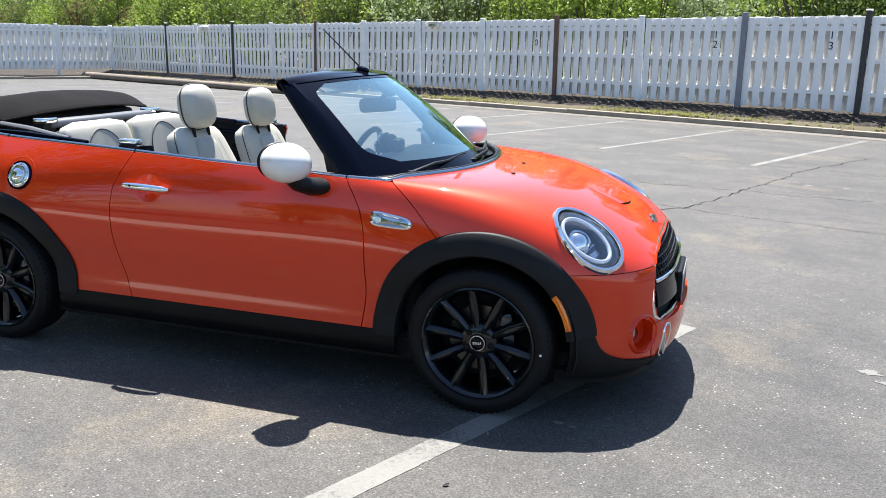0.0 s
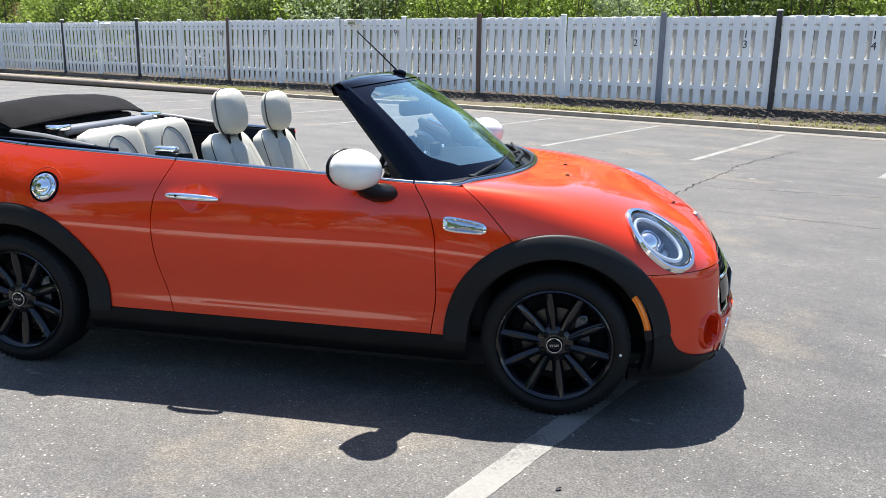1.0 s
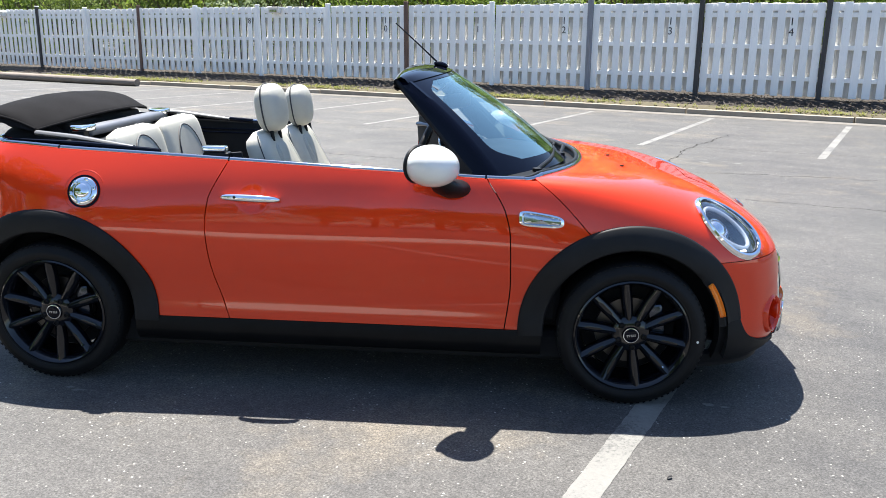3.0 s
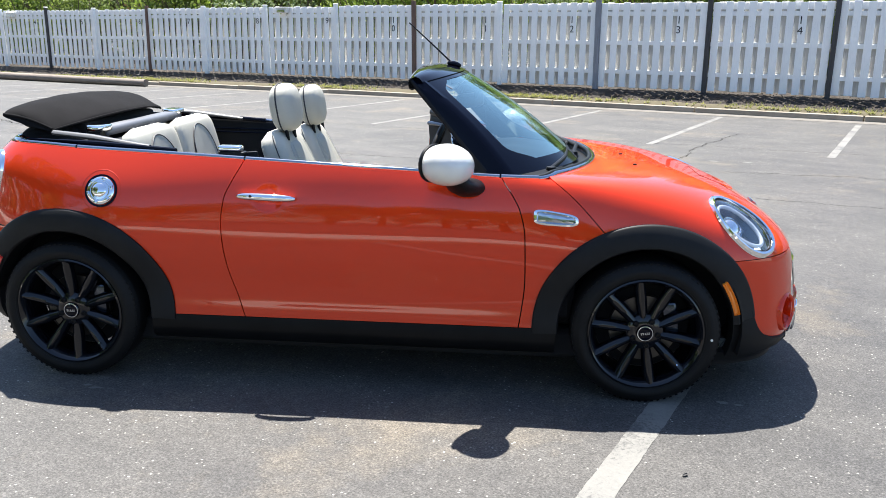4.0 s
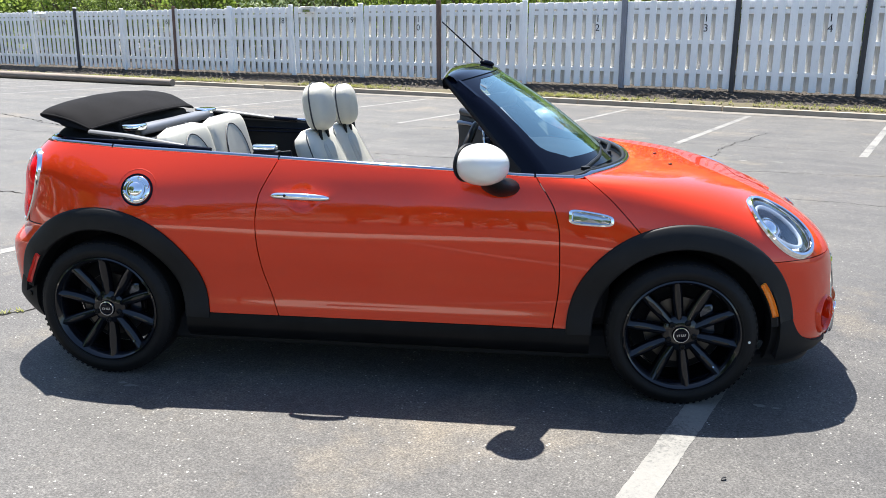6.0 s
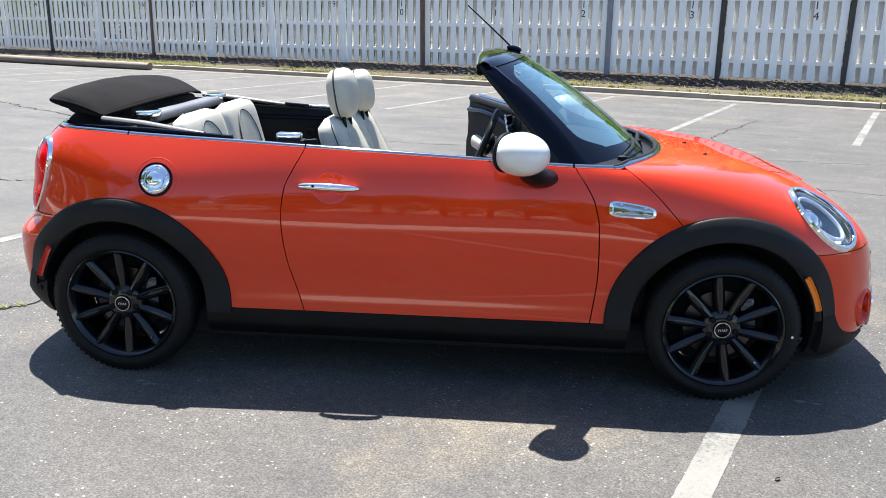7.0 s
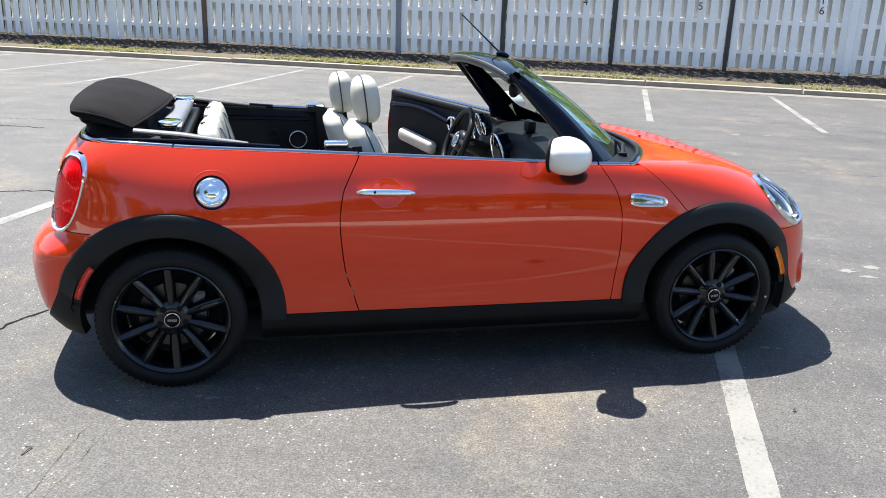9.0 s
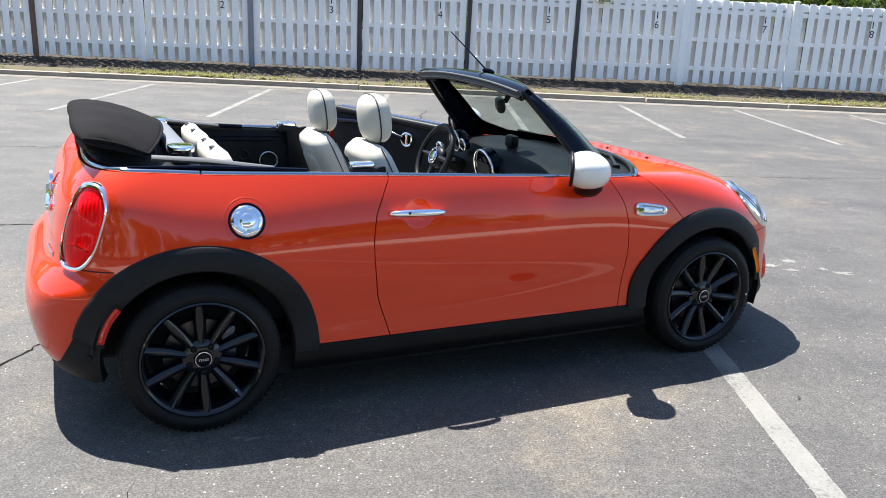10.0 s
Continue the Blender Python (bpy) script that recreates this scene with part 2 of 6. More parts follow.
def normals(p):
    du = np.gradient(p, axis=0)
    dv = np.gradient(p, axis=1)
    n = np.cross(du, dv)
    return n / np.maximum(np.linalg.norm(n, axis=2, keepdims=True), 1e-9)


def sheet(p, depth=0.0, keep=None, flip=False, back=False):
    """A grid of points as a skin; depth folds its border inwards, back closes it behind."""
    nu, nv = p.shape[:2]
    verts = p.reshape(-1, 3).tolist()
    faces = []
    mid = (p[:-1, :-1] + p[1:, 1:] + p[1:, :-1] + p[:-1, 1:]) / 4
    ok = np.ones((nu - 1, nv - 1), bool) if keep is None else keep(mid[..., 0], mid[..., 1], mid[..., 2])
    for i in range(nu - 1):
        for j in range(nv - 1):
            if ok[i, j]:
                a = i * nv + j
                faces.append((a, a + nv, a + nv + 1, a + 1))
    if depth:
        inner = p - normals(p) * depth * (-1 if flip else 1)
        rim = [(i, 0) for i in range(nu)] + [(nu - 1, j) for j in range(1, nv)]
        rim += [(i, nv - 1) for i in range(nu - 2, -1, -1)] + [(0, j) for j in range(nv - 2, 0, -1)]
        base = len(verts)
        if back:
            verts += inner.reshape(-1, 3).tolist()
            for i in range(nu - 1):
                for j in range(nv - 1):
                    if ok[i, j]:
                        a = base + i * nv + j
                        faces.append((a + 1, a + nv + 1, a + nv, a))
            ids = [base + i * nv + j for i, j in rim]
        else:
            verts += [inner[i, j].tolist() for i, j in rim]
            ids = [base + n for n in range(len(rim))]
        for n, (i, j) in enumerate(rim):
            i2, j2 = rim[(n + 1) % len(rim)]
            ci, cj = min(i, i2, nu - 2), min(j, j2, nv - 2)
            if ok[ci, cj]:
                faces.append((i2 * nv + j2, i * nv + j, ids[n], ids[(n + 1) % len(rim)]))
    if flip:
        faces = [tuple(reversed(f)) for f in faces]
    return verts, faces


def tube(path, r, n=10, closed=False, squash=1.0, up=(0, 0, 1)):
    """A round bar along a path; r may change along it. squash flattens it along up."""
    path = [Vector(q) for q in path]
    rs = r if hasattr(r, "__len__") else [r] * len(path)
    verts, faces = [], []
    count = len(path)
    for i, q in enumerate(path):
        a = path[(i - 1) % count] if (closed or i > 0) else q
        b = path[(i + 1) % count] if (closed or i < count - 1) else q
        t = (b - a).normalized()
        side = t.cross(Vector(up))
        if side.length < 1e-4:
            side = t.cross(Vector((1, 0, 0)))
        side.normalize()
        top = side.cross(t)
        for k in range(n):
            w = 2 * math.pi * k / n
            verts.append(tuple(q + side * (math.cos(w) * rs[i]) + top * (math.sin(w) * rs[i] * squash)))
    for i in range(count if closed else count - 1):
        for k in range(n):
            a, b = i * n + k, i * n + (k + 1) % n
            c, d = ((i + 1) % count) * n + (k + 1) % n, ((i + 1) % count) * n + k
            faces.append((a, b, c, d))
    if not closed:
        faces.append(tuple(reversed(range(n))))
        faces.append(tuple(range((count - 1) * n, count * n)))
    return verts, faces


def lathe(profile, n=48, axis="y"):
    """Turns a profile of (radius, height) round an axis."""
    verts, faces = [], []
    for r, h in profile:
        for k in range(n):
            w = 2 * math.pi * k / n
            c, s = r * math.cos(w), r * math.sin(w)
            verts.append({"y": (c, h, s), "z": (c, s, h), "x": (h, c, s)}[axis])
    for i in range(len(profile) - 1):
        for k in range(n):
            a, b = i * n + k, i * n + (k + 1) % n
            faces.append((a, b, b + n, a + n))
    return verts, faces


def rbox(size, at=(0, 0, 0), bevel=0.01, segs=2):
    """A box with rounded edges."""
    bm = bmesh.new()
    bmesh.ops.create_cube(bm, size=1)
    bmesh.ops.scale(bm, vec=size, verts=bm.verts)
    if bevel:
        bmesh.ops.bevel(bm, geom=list(bm.edges), offset=min(bevel, min(size) * 0.48), segments=segs, profile=0.5, affect="EDGES")
    bmesh.ops.translate(bm, vec=at, verts=bm.verts)
    bm.verts.index_update()
    out = [tuple(v.co) for v in bm.verts], [tuple(v.index for v in f.verts) for f in bm.faces]
    bm.free()
    return out


def blob(radii, at=(0, 0, 0), e=(1.0, 1.0), nu=24, nv=16):
    """A superellipsoid: e below 1 makes it boxier."""
    def p(v, k):
        return math.copysign(abs(v) ** k, v)
    verts, faces = [], []
    for i in range(nv + 1):
        th = -math.pi / 2 + math.pi * i / nv
        for j in range(nu):
            ph = 2 * math.pi * j / nu
            verts.append((at[0] + radii[0] * p(math.cos(th), e[0]) * p(math.cos(ph), e[1]),
                          at[1] + radii[1] * p(math.cos(th), e[0]) * p(math.sin(ph), e[1]),
                          at[2] + radii[2] * p(math.sin(th), e[0])))
    for i in range(nv):
        for j in range(nu):
            a, b = i * nu + j, i * nu + (j + 1) % nu
            faces.append((a, b, b + nu, a + nu))
    return verts, faces


def curve(*knots):
    """A smooth function through (x, y) knots that does not overshoot."""
    x, y = np.array(knots, float).T
    h, d = np.diff(x), np.diff(y) / np.diff(x)
    m = np.r_[d[0], np.where(d[1:] * d[:-1] > 0, 2 * d[1:] * d[:-1] / np.where(d[1:] + d[:-1] == 0, 1, d[1:] + d[:-1]), 0), d[-1]]

    def f(v):
        v = np.clip(np.asarray(v, float), x[0], x[-1])
        i = np.clip(np.searchsorted(x, v) - 1, 0, len(x) - 2)
        t = (v - x[i]) / h[i]
        return ((1 + 2 * t) * (1 - t) ** 2 * y[i] + t * (1 - t) ** 2 * h[i] * m[i] + t * t * (3 - 2 * t) * y[i + 1] + t * t * (t - 1) * h[i] * m[i + 1])
    return f


def empty(name, at=(0, 0, 0), label="", category="", group="", kind=""):
    ob = new(name)
    ob.location = at
    ob.empty_display_size = 0.2
    return tagged(ob, label, category, group, kind)

# ---- the lot: ground, kerb, lines, fence ----
LOT = pose(0, 0, 0, 0, 0, -24.5)
FENCE, KERB = 15.25, 14.1
PITCH, POST0 = 2.384, -0.60
LEFT_END = -31.5


def fall(u, v=14.0):
    """The lot falls gently towards its far end."""
    return -0.0052 * min(max(-7.0 - u, 0.0), 27.0) * min(max((v - 5.0) / 8.0, 0.0), 1.0)


def slab(x0, x1, y0, y1, z0, z1):
    v = [(x, y, z) for z in (z0, z1) for y in (y0, y1) for x in (x0, x1)]
    return v, [(0, 2, 3, 1), (4, 5, 7, 6), (0, 1, 5, 4), (2, 6, 7, 3), (0, 4, 6, 2), (1, 3, 7, 5)]


def build_ground():
    gu = [-900.0, *range(-34, -6), 900.0]
    gv = [-900.0, *range(5, 14), 900.0]
    verts = [(u, v, fall(u, v)) for u in gu for v in gv]
    n = len(gv)
    g = raw("ground", verts, [(i * n + j, (i + 1) * n + j, (i + 1) * n + j + 1, i * n + j + 1) for i in range(len(gu) - 1) for j in range(n - 1)], M["asphalt"], smooth=False)
    g.matrix_world = LOT
    tagged(g, "weathered grey asphalt of a parking lot, cracked and stained", "asphalt", kind="structure")
    # planting bed between kerb and fence, running on behind the fence
    rng = np.random.RandomState(4)
    us = np.linspace(LEFT_END - 6, 60, 330)
    vs = np.array([KERB + 0.13, KERB + 0.25, KERB + 0.45, KERB + 0.7, KERB + 0.95, FENCE + 0.3, 17, 20, 28, 60])
    hs = np.array([0.088, 0.125, 0.18, 0.25, 0.31, 0.34, 0.4, 0.5, 0.6, 0.6])
    p = np.zeros((len(us), len(vs), 3))
    for i, u in enumerate(us):
        for j, v in enumerate(vs):
            bumpy = 0.03 * noise.noise(Vector((u * 1.9, v * 2.5, 0))) + rng.uniform(-0.008, 0.008) if 0 < j < 6 else 0
            p[i, j] = (u, v, hs[j] + bumpy + fall(u))
    bed = part("planting_bed", sheet(p), M["mulch"], None)
    bed.matrix_world = LOT
    tagged(bed, "dark bark mulch bed with dry soil along the fence", "mulch", kind="structure")
    vs = np.array([KERB + 0.12, KERB + 0.2, KERB + 0.3, KERB + 0.42])
    hs = np.array([0.093, 0.122, 0.148, 0.168])
    p = np.array([[(u, v, h + fall(u) + 0.012 * noise.noise(Vector((u * 2.1, v * 6, 4))) + (0.008 if 0 < j < 3 else 0)) for j, (v, h) in enumerate(zip(vs, hs))] for u in us])
    p[:, -1, 1] += [0.09 * noise.noise(Vector((u * 0.8, 2, 9))) for u in us]
    verge = part("verge", sheet(p), M["soil"], None)
    verge.matrix_world = LOT
    tagged(verge, "strip of dry soil and dead grass behind the kerb", "soil", kind="structure")
    # side bed at the lot's far end
    us = np.linspace(LEFT_END - 6, LEFT_END + 1.0, 12)
    vs = np.linspace(-30, KERB + 0.1, 60)
    p = np.array([[(u, v, fall(u, v) + (0.11 + 0.05 * (LEFT_END + 1 - u) / 2 if u > LEFT_END - 2 else 0.25)) for v in vs] for u in us])
    bed = part("planting_bed", sheet(p), M["mulch"], None)
    bed.matrix_world = LOT
    tagged(bed, "narrow strip of bare soil below the end fence", "mulch", kind="structure")


def build_kerb():
    k = empty("kerb", label="worn concrete kerb with tufts of weed behind it", category="kerb", kind="structure")
    k.matrix_world = LOT
    bm_geo = rbox((3.03, 0.15, 0.3), (0, 0, -0.045), 0.025, 2)
    first = None
    x = LEFT_END + 0.5
    rng = random.Random(3)
    while x < 40:
        if first is None:
            first = part("kerb_stone", bm_geo, M["concrete"], k)
            ob = first
        else:
            ob = new("kerb_stone", first.data)
            ob.parent = k
        ob.location = (x + 1.52, KERB + 0.075 + rng.uniform(-0.006, 0.006), fall(x + 1.52) + rng.uniform(-0.004, 0.004))
        x += 3.05
    y = KERB - 1.6
    while y > -20:
        ob = new("kerb_stone", first.data)
        ob.parent = k
        ob.location = (LEFT_END + 1.05, y, fall(LEFT_END + 1, y) - 0.005)
        ob.rotation_euler = (0, 0, math.pi / 2)
        y -= 3.05
    # opposite kerb with its pavement, behind the camera
    x = -40
    while x < 40:
        ob = new("kerb_stone", first.data)
        ob.parent = k
        ob.location = (x, -4.5, 0)
        x += 3.05
    pav = part("pavement", slab(-60, 60, -6.6, -4.58, -0.1, 0.108), M["dust"], k, "jointed concrete pavement", smooth=False)
    tile = None
    for i in range(64):
        if tile is None:
            tile = part("paving_slab", rbox((1.488, 2.008, 0.030), (0, 0, 0), 0.004, 1), M["paving"], pav, smooth=False)
        else:
            tile = new("paving_slab", tile.data)
            tile.parent = pav
        tile.location = (-48 + 1.5 * i, -5.59, 0.103)
    # pale gutter strip of dust at the foot of the kerb
    g = part("gutter", sheet(np.array([[(u, v, fall(u) + z) for v, z in ((KERB - 0.42, 0.004), (KERB + 0.01, 0.006))] for u in (LEFT_END + 1, -27, -22, -17, -12, -7, 40)])), M["dust"], k, "pale dusty gutter strip", smooth=False)


def paint_strip(name, u0, u1, v0, v1, label, rag=0.0025, seed=1):
    """A painted line with slightly ragged edges."""
    rng = random.Random(seed)
    n = max(4, int((v1 - v0) / 0.03))
    verts, faces = [], []
    for i in range(n + 1):
        v = v0 + (v1 - v0) * i / n
        verts += [(u0 + rng.uniform(-rag, rag), v, 0.002 + fall(u0, v)), (u1 + rng.uniform(-rag, rag), v, 0.002 + fall(u1, v))]
    faces = [(2 * i, 2 * i + 1, 2 * i + 3, 2 * i + 2) for i in range(n)]
    ob = raw(name, verts, faces, M["line"], smooth=False)
    ob.matrix_world = LOT
    return tagged(ob, label, "parking line", "parking lines", "structure")


def build_lines():
    for k in range(-13, 12):
        c = 0.15 + 2.37 * k
        paint_strip("parking_line", c - 0.05, c + 0.05, 8.75, 13.45, "thin worn white stall line running to the kerb", seed=k + 50)
    paint_strip("parking_line", 2.622, 2.735, -4.4, 2.02, "worn white stall line under the front wheel", seed=7)
    paint_strip("parking_line", -2.19, -2.08, -4.4, 1.9, "worn white stall line behind the car", seed=8)
    for k in (-4, -3, 2, 3, 4):
        c = 2.675 + 4.8 * k
        paint_strip("parking_line", c - 0.06, c + 0.06, -4.4, 2.0, "worn white stall line of the near row", seed=k + 90)
    # broken remains of old stencil paint
    rng = random.Random(12)
    for cx, cy in ((3.62, 2.02), (3.74, 1.93), (3.98, 1.98), (3.80, 2.16), (4.08, 1.90), (1.3, 7.6), (1.7, 7.7), (3.6, 8.0), (4.0, 8.1), (6.2, 8.3), (6.5, 8.2), (-1.1, 7.6), (5.6, 10.8)):
        n = 17
        w, h = rng.uniform(0.05, 0.11), rng.uniform(0.03, 0.06)
        verts = [(cx + w * math.cos(2 * math.pi * i / n) * rng.uniform(0.35, 1.1), cy + h * math.sin(2 * math.pi * i / n) * rng.uniform(0.35, 1.1), 0.0025) for i in range(n)]
        ob = raw("paint_fragment", verts, [tuple(range(n))], M["oldline"], smooth=False)
        ob.matrix_world = LOT
        tagged(ob, "broken patch of old white stencil paint", "paint mark", "paint marks", "structure")


def crack_line(pts, width, seed, wander=0.03):
    """A thin wandering crack along a rough course."""
    rng = random.Random(seed)
    path = []
    for (ax, ay), (bx, by) in zip(pts, pts[1:]):
        n = max(2, int(math.hypot(bx - ax, by - ay) / 0.03))
        path += [(ax + (bx - ax) * i / n, ay + (by - ay) * i / n) for i in range(n)]
    path.append(pts[-1])
    verts, faces = [], []
    lot = LOT.inverted()
    ox = oy = 0
    for i, (x, y) in enumerate(path):
        ox = ox * 0.8 + rng.uniform(-wander, wander)
        oy = oy * 0.8 + rng.uniform(-wander, wander)
        j = min(i, len(path) - 2)
        d = Vector((path[j + 1][0] - path[j][0], path[j + 1][1] - path[j][1])).normalized()
        w = width * rng.uniform(0.25, 1.5) * (0.2 if i in (0, len(path) - 1) else 1)
        q = lot @ Vector((x, y, 0))
        z = 0.003 + fall(q.x, q.y)
        verts += [(x + ox - d.y * w, y + oy + d.x * w, z), (x + ox + d.y * w, y + oy - d.x * w, z)]
    faces = [(2 * i + 1, 2 * i + 3, 2 * i + 2, 2 * i) for i in range(len(path) - 1)]
    ob = raw("crack", verts, faces, M["crack"], smooth=False)
    return tagged(ob, "dark open crack across the asphalt", "crack", "asphalt cracks", "structure")


def build_cracks():
    crack_line([(5.4, 9.4), (5.2, 9.1), (4.3, 7.5), (4.1, 6.9), (3.6, 5.6), (3.05, 4.3), (2.75, 4.1)], 0.0058, 1, 0.02)
    crack_line([(2.2, 4.6), (2.8, 4.42), (3.6, 4.15), (4.7, 3.8), (6.4, 3.2), (9, 2.5)], 0.0040, 2, 0.015)
    crack_line([(-2.4, -0.6), (-1.3, -0.22), (-0.95, -0.05), (-0.78, 0.13), (-0.55, 0.45), (-0.2, 0.6)], 0.0065, 3)
    crack_line([(-3.9, 3.3), (-1.5, 2.95), (0.8, 2.6)], 0.008, 5)
    crack_line([(-14, 14.5), (-9, 11), (-3.5, 6.8), (-2, 6.2)], 0.012, 6)
    crack_line([(-0.60, -2.2), (-0.433, -1.585), (-0.293, -1.02)], 0.0007, 8, 0.006)
    crack_line([(-0.50, -2.05), (-0.381, -1.593), (-0.226, -1.077)], 0.0006, 9, 0.006)
    crack_line([(-9.5, 8.6), (-4.0, 7.4), (0.5, 6.1), (6.0, 5.3)], 0.005, 10)
    crack_line([(-3.0, 10.6), (3.0, 8.3), (9.0, 6.4)], 0.004, 12)


def build_litter():
    """A fallen twig, a dead leaf and small pale scuffs on the asphalt."""
    t = empty("twig", (-0.483, -1.212, 0.0), "small dry brown twig on the asphalt", "twig")
    part("stem", tube([(-0.013, -0.026, 0.004), (0.0, 0.002, 0.007), (0.014, 0.028, 0.004)], [0.0022, 0.0026, 0.0016], 6), M["bark"], t)
    part("side_shoot", tube([(0.012, 0.024, 0.005), (-0.004, 0.030, 0.006), (-0.014, 0.030, 0.003)], 0.0014, 6), M["bark"], t)
    p = np.array([[(0.012 * a, 0.006 * b * (1 - a * a) + 0.002, 0.003 + 0.004 * b * b + 0.002 * a) for b in (-1, -0.4, 0.4, 1)] for a in np.linspace(-0.98, 0.98, 7)])
    lf = part("dead_leaf", sheet(p, 0.0012, back=True), M["darkpost"], None)
    lf.matrix_world = pose(2.571, -1.364, 0.0, 0, 0, 40)
    tagged(lf, "small curled dead leaf on the asphalt", "leaf")
    rng = random.Random(31)
    for cx, cy, w, h in ((0.10, -0.86, 0.03, 0.012), (0.15, -0.885, 0.045, 0.012), (2.84, -0.732, 0.035, 0.018), (2.90, -0.75, 0.03, 0.012), (1.435, -0.935, 0.012, 0.008)):
        n = 15
        verts = [(cx + w * math.cos(2 * math.pi * i / n) * rng.uniform(0.4, 1.1), cy + h * math.sin(2 * math.pi * i / n) * rng.uniform(0.4, 1.1), 0.0022) for i in range(n)]
        ob = raw("scuff", verts, [tuple(range(n))], M["oldline"], smooth=False)
        tagged(ob, "small pale scuff on the asphalt", "scuff mark", "scuff marks", "structure")


def build_fence():
    """Shadow-box fence: boards in front of and behind three rails, between posts."""
    rng = random.Random(11)
    front = raw("front_board", *rbox((0.145, 0.019, 1.79), (0, 0, 0.895), 0.004, 1), M["board"], smooth=False).data
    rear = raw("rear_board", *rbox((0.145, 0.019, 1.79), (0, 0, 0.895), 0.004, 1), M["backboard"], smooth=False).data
    rail = raw("rail", *rbox((PITCH - 0.09, 0.050, 0.088), (0, 0, 0), 0.004, 1), M["board"], smooth=False).data
    strip = raw("top_strip", *rbox((PITCH - 0.09, 0.030, 0.135), (0, 0, 0), 0.004, 1), M["board"], smooth=False).data
    post = raw("fence_post", *rbox((0.092, 0.092, 2.2), (0, 0, 1.1), 0.008, 1), M["board"], smooth=False).data
    cap = raw("cap", *rbox((0.11, 0.11, 0.035), (0, 0, 0), 0.012, 1), M["board"], smooth=False).data
    for ob in [o for o in scene.collection.objects if o.name in ("front_board", "rear_board", "rail", "top_strip", "fence_post", "cap")]:
        bpy.data.objects.remove(ob)

    def piece(name, data, parent, at, tilt=0.0):
        ob = new(name, data)
        ob.parent = parent
        ob.location = at
        ob.rotation_euler = (0, tilt, 0)
        return ob

    def run(count, base, first, posts, name_label):
        for k in range(count):
            m = base @ Matrix.Translation((first + PITCH * k, 0, 0))
            sag = rng.uniform(-0.012, 0.012) + (fall(first + PITCH * (k + 0.5)) if first < -10 else -0.12)
            f = empty("fence_panel", label=name_label, category="fence panel", group="fence panels", kind="structure")
            f.matrix_world = m
            for z in (0.71, 1.325, 1.935):
                piece("rail", rail, f, (PITCH / 2, 0.0, z + sag), rng.uniform(-0.004, 0.004))
            piece("top_strip", strip, f, (PITCH / 2, 0.0, 2.085 + sag), rng.uniform(-0.003, 0.003))
            for i in range(10):
                x = 0.125 + i * 0.2371
                piece("front_board", front, f, (x + rng.uniform(-0.008, 0.008), -0.036, 0.38 + sag + rng.uniform(-0.018, 0.014)), rng.uniform(-0.009, 0.009))
                if i < 9:
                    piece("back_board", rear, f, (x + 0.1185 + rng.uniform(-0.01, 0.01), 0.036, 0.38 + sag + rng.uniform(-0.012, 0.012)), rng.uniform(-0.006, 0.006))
        for k in range(count + 1):
            style, wide = posts(k)
            p = empty("fence_post", label={"white": "white-painted square fence post", "brown": "unpainted red-brown fence post", "dark": "dark weathered bare fence post", "grey": "grey weathered wide fence post"}[style], category="fence post", group="fence posts", kind="structure")
            p.matrix_world = base @ Matrix.Translation((first + PITCH * k, 0, fall(first + PITCH * k) if first < -10 else -0.12)) @ pose(0, 0, 0, rng.uniform(-1, 1), rng.uniform(-0.8, 0.8), 0)
            s = new("shaft", post)
            s.parent = p
            s.location = (0, -0.055, 0.0 if style == "white" else 0.06)
            s.scale = (wide, 1, 1)
            s.material_slots[0].link = "OBJECT"
            s.material_slots[0].material = {"white": M["board"], "brown": M["brownpost"], "dark": M["darkpost"], "grey": M["greypost"]}[style]
            if style in ("white", "dark"):
                c = new("cap", cap)
                c.parent = p
                c.location = (0, -0.055, 2.21 if style == "white" else 2.27)

    base = LOT @ Matrix.Translation((0, FENCE, 0))
    n0 = -13  # panels start at the corner
    start = POST0 + PITCH * n0
    kinds = {-3: ("brown", 1.0), -1: ("grey", 1.25), 0: ("dark", 1.0), 1: ("dark", 1.0), 2: ("dark", 0.9), -7: ("brown", 0.9), -9: ("dark", 1.0), -8: ("white", 1.0), -11: ("dark", 0.8)}
    run(25, base, start, lambda k: kinds.get(k + n0, ("white", 1.5 if (k + n0) % 3 == 0 else 1.1)), "white shadow-box fence panel with three rails")
    side = LOT @ Matrix.Translation((start, FENCE, 0)) @ pose(0, 0, 0, 0, 0, 90) @ Matrix.Translation((-PITCH * 9 - 0.06, 0, 0))
    run(9, side, 0, lambda k: ("dark", 0.8) if k == 7 else ("white", 1.1), "white shadow-box fence panel of the end fence")

    # stall numbers painted on the boards, one digit over the other
    shift = {3: 0.35, 6: 0.33, 8: 0.3, 9: 0.33, 11: 0.25}
    for n in range(3, 20):
        x = POST0 + PITCH * (n - 13) - 0.66 + shift.get(n, 0.03)
        digits = str(n)
        for i, d in enumerate(digits):
            c = bpy.data.curves.new("digit", "FONT")
            c.body, c.size, c.align_x, c.extrude = d, 0.215, "CENTER", 0.001
            o = new("stall_digit", c)
            me = bpy.data.meshes.new_from_object(o)
            bpy.data.objects.remove(o)
            me.materials.clear()
            me.materials.append(M["ink"])
            ob = new("stall_number", me)
            ob.matrix_world = LOT @ Matrix.Translation((x, FENCE - 0.0475, fall(x) + (1.735 - 0.2 * i if len(digits) > 1 else 1.73))) @ pose(0, 0, 0, 90, 0, 0)
            tagged(ob, "black stencilled stall digit on the fence", "number", "stall numbers", "structure")


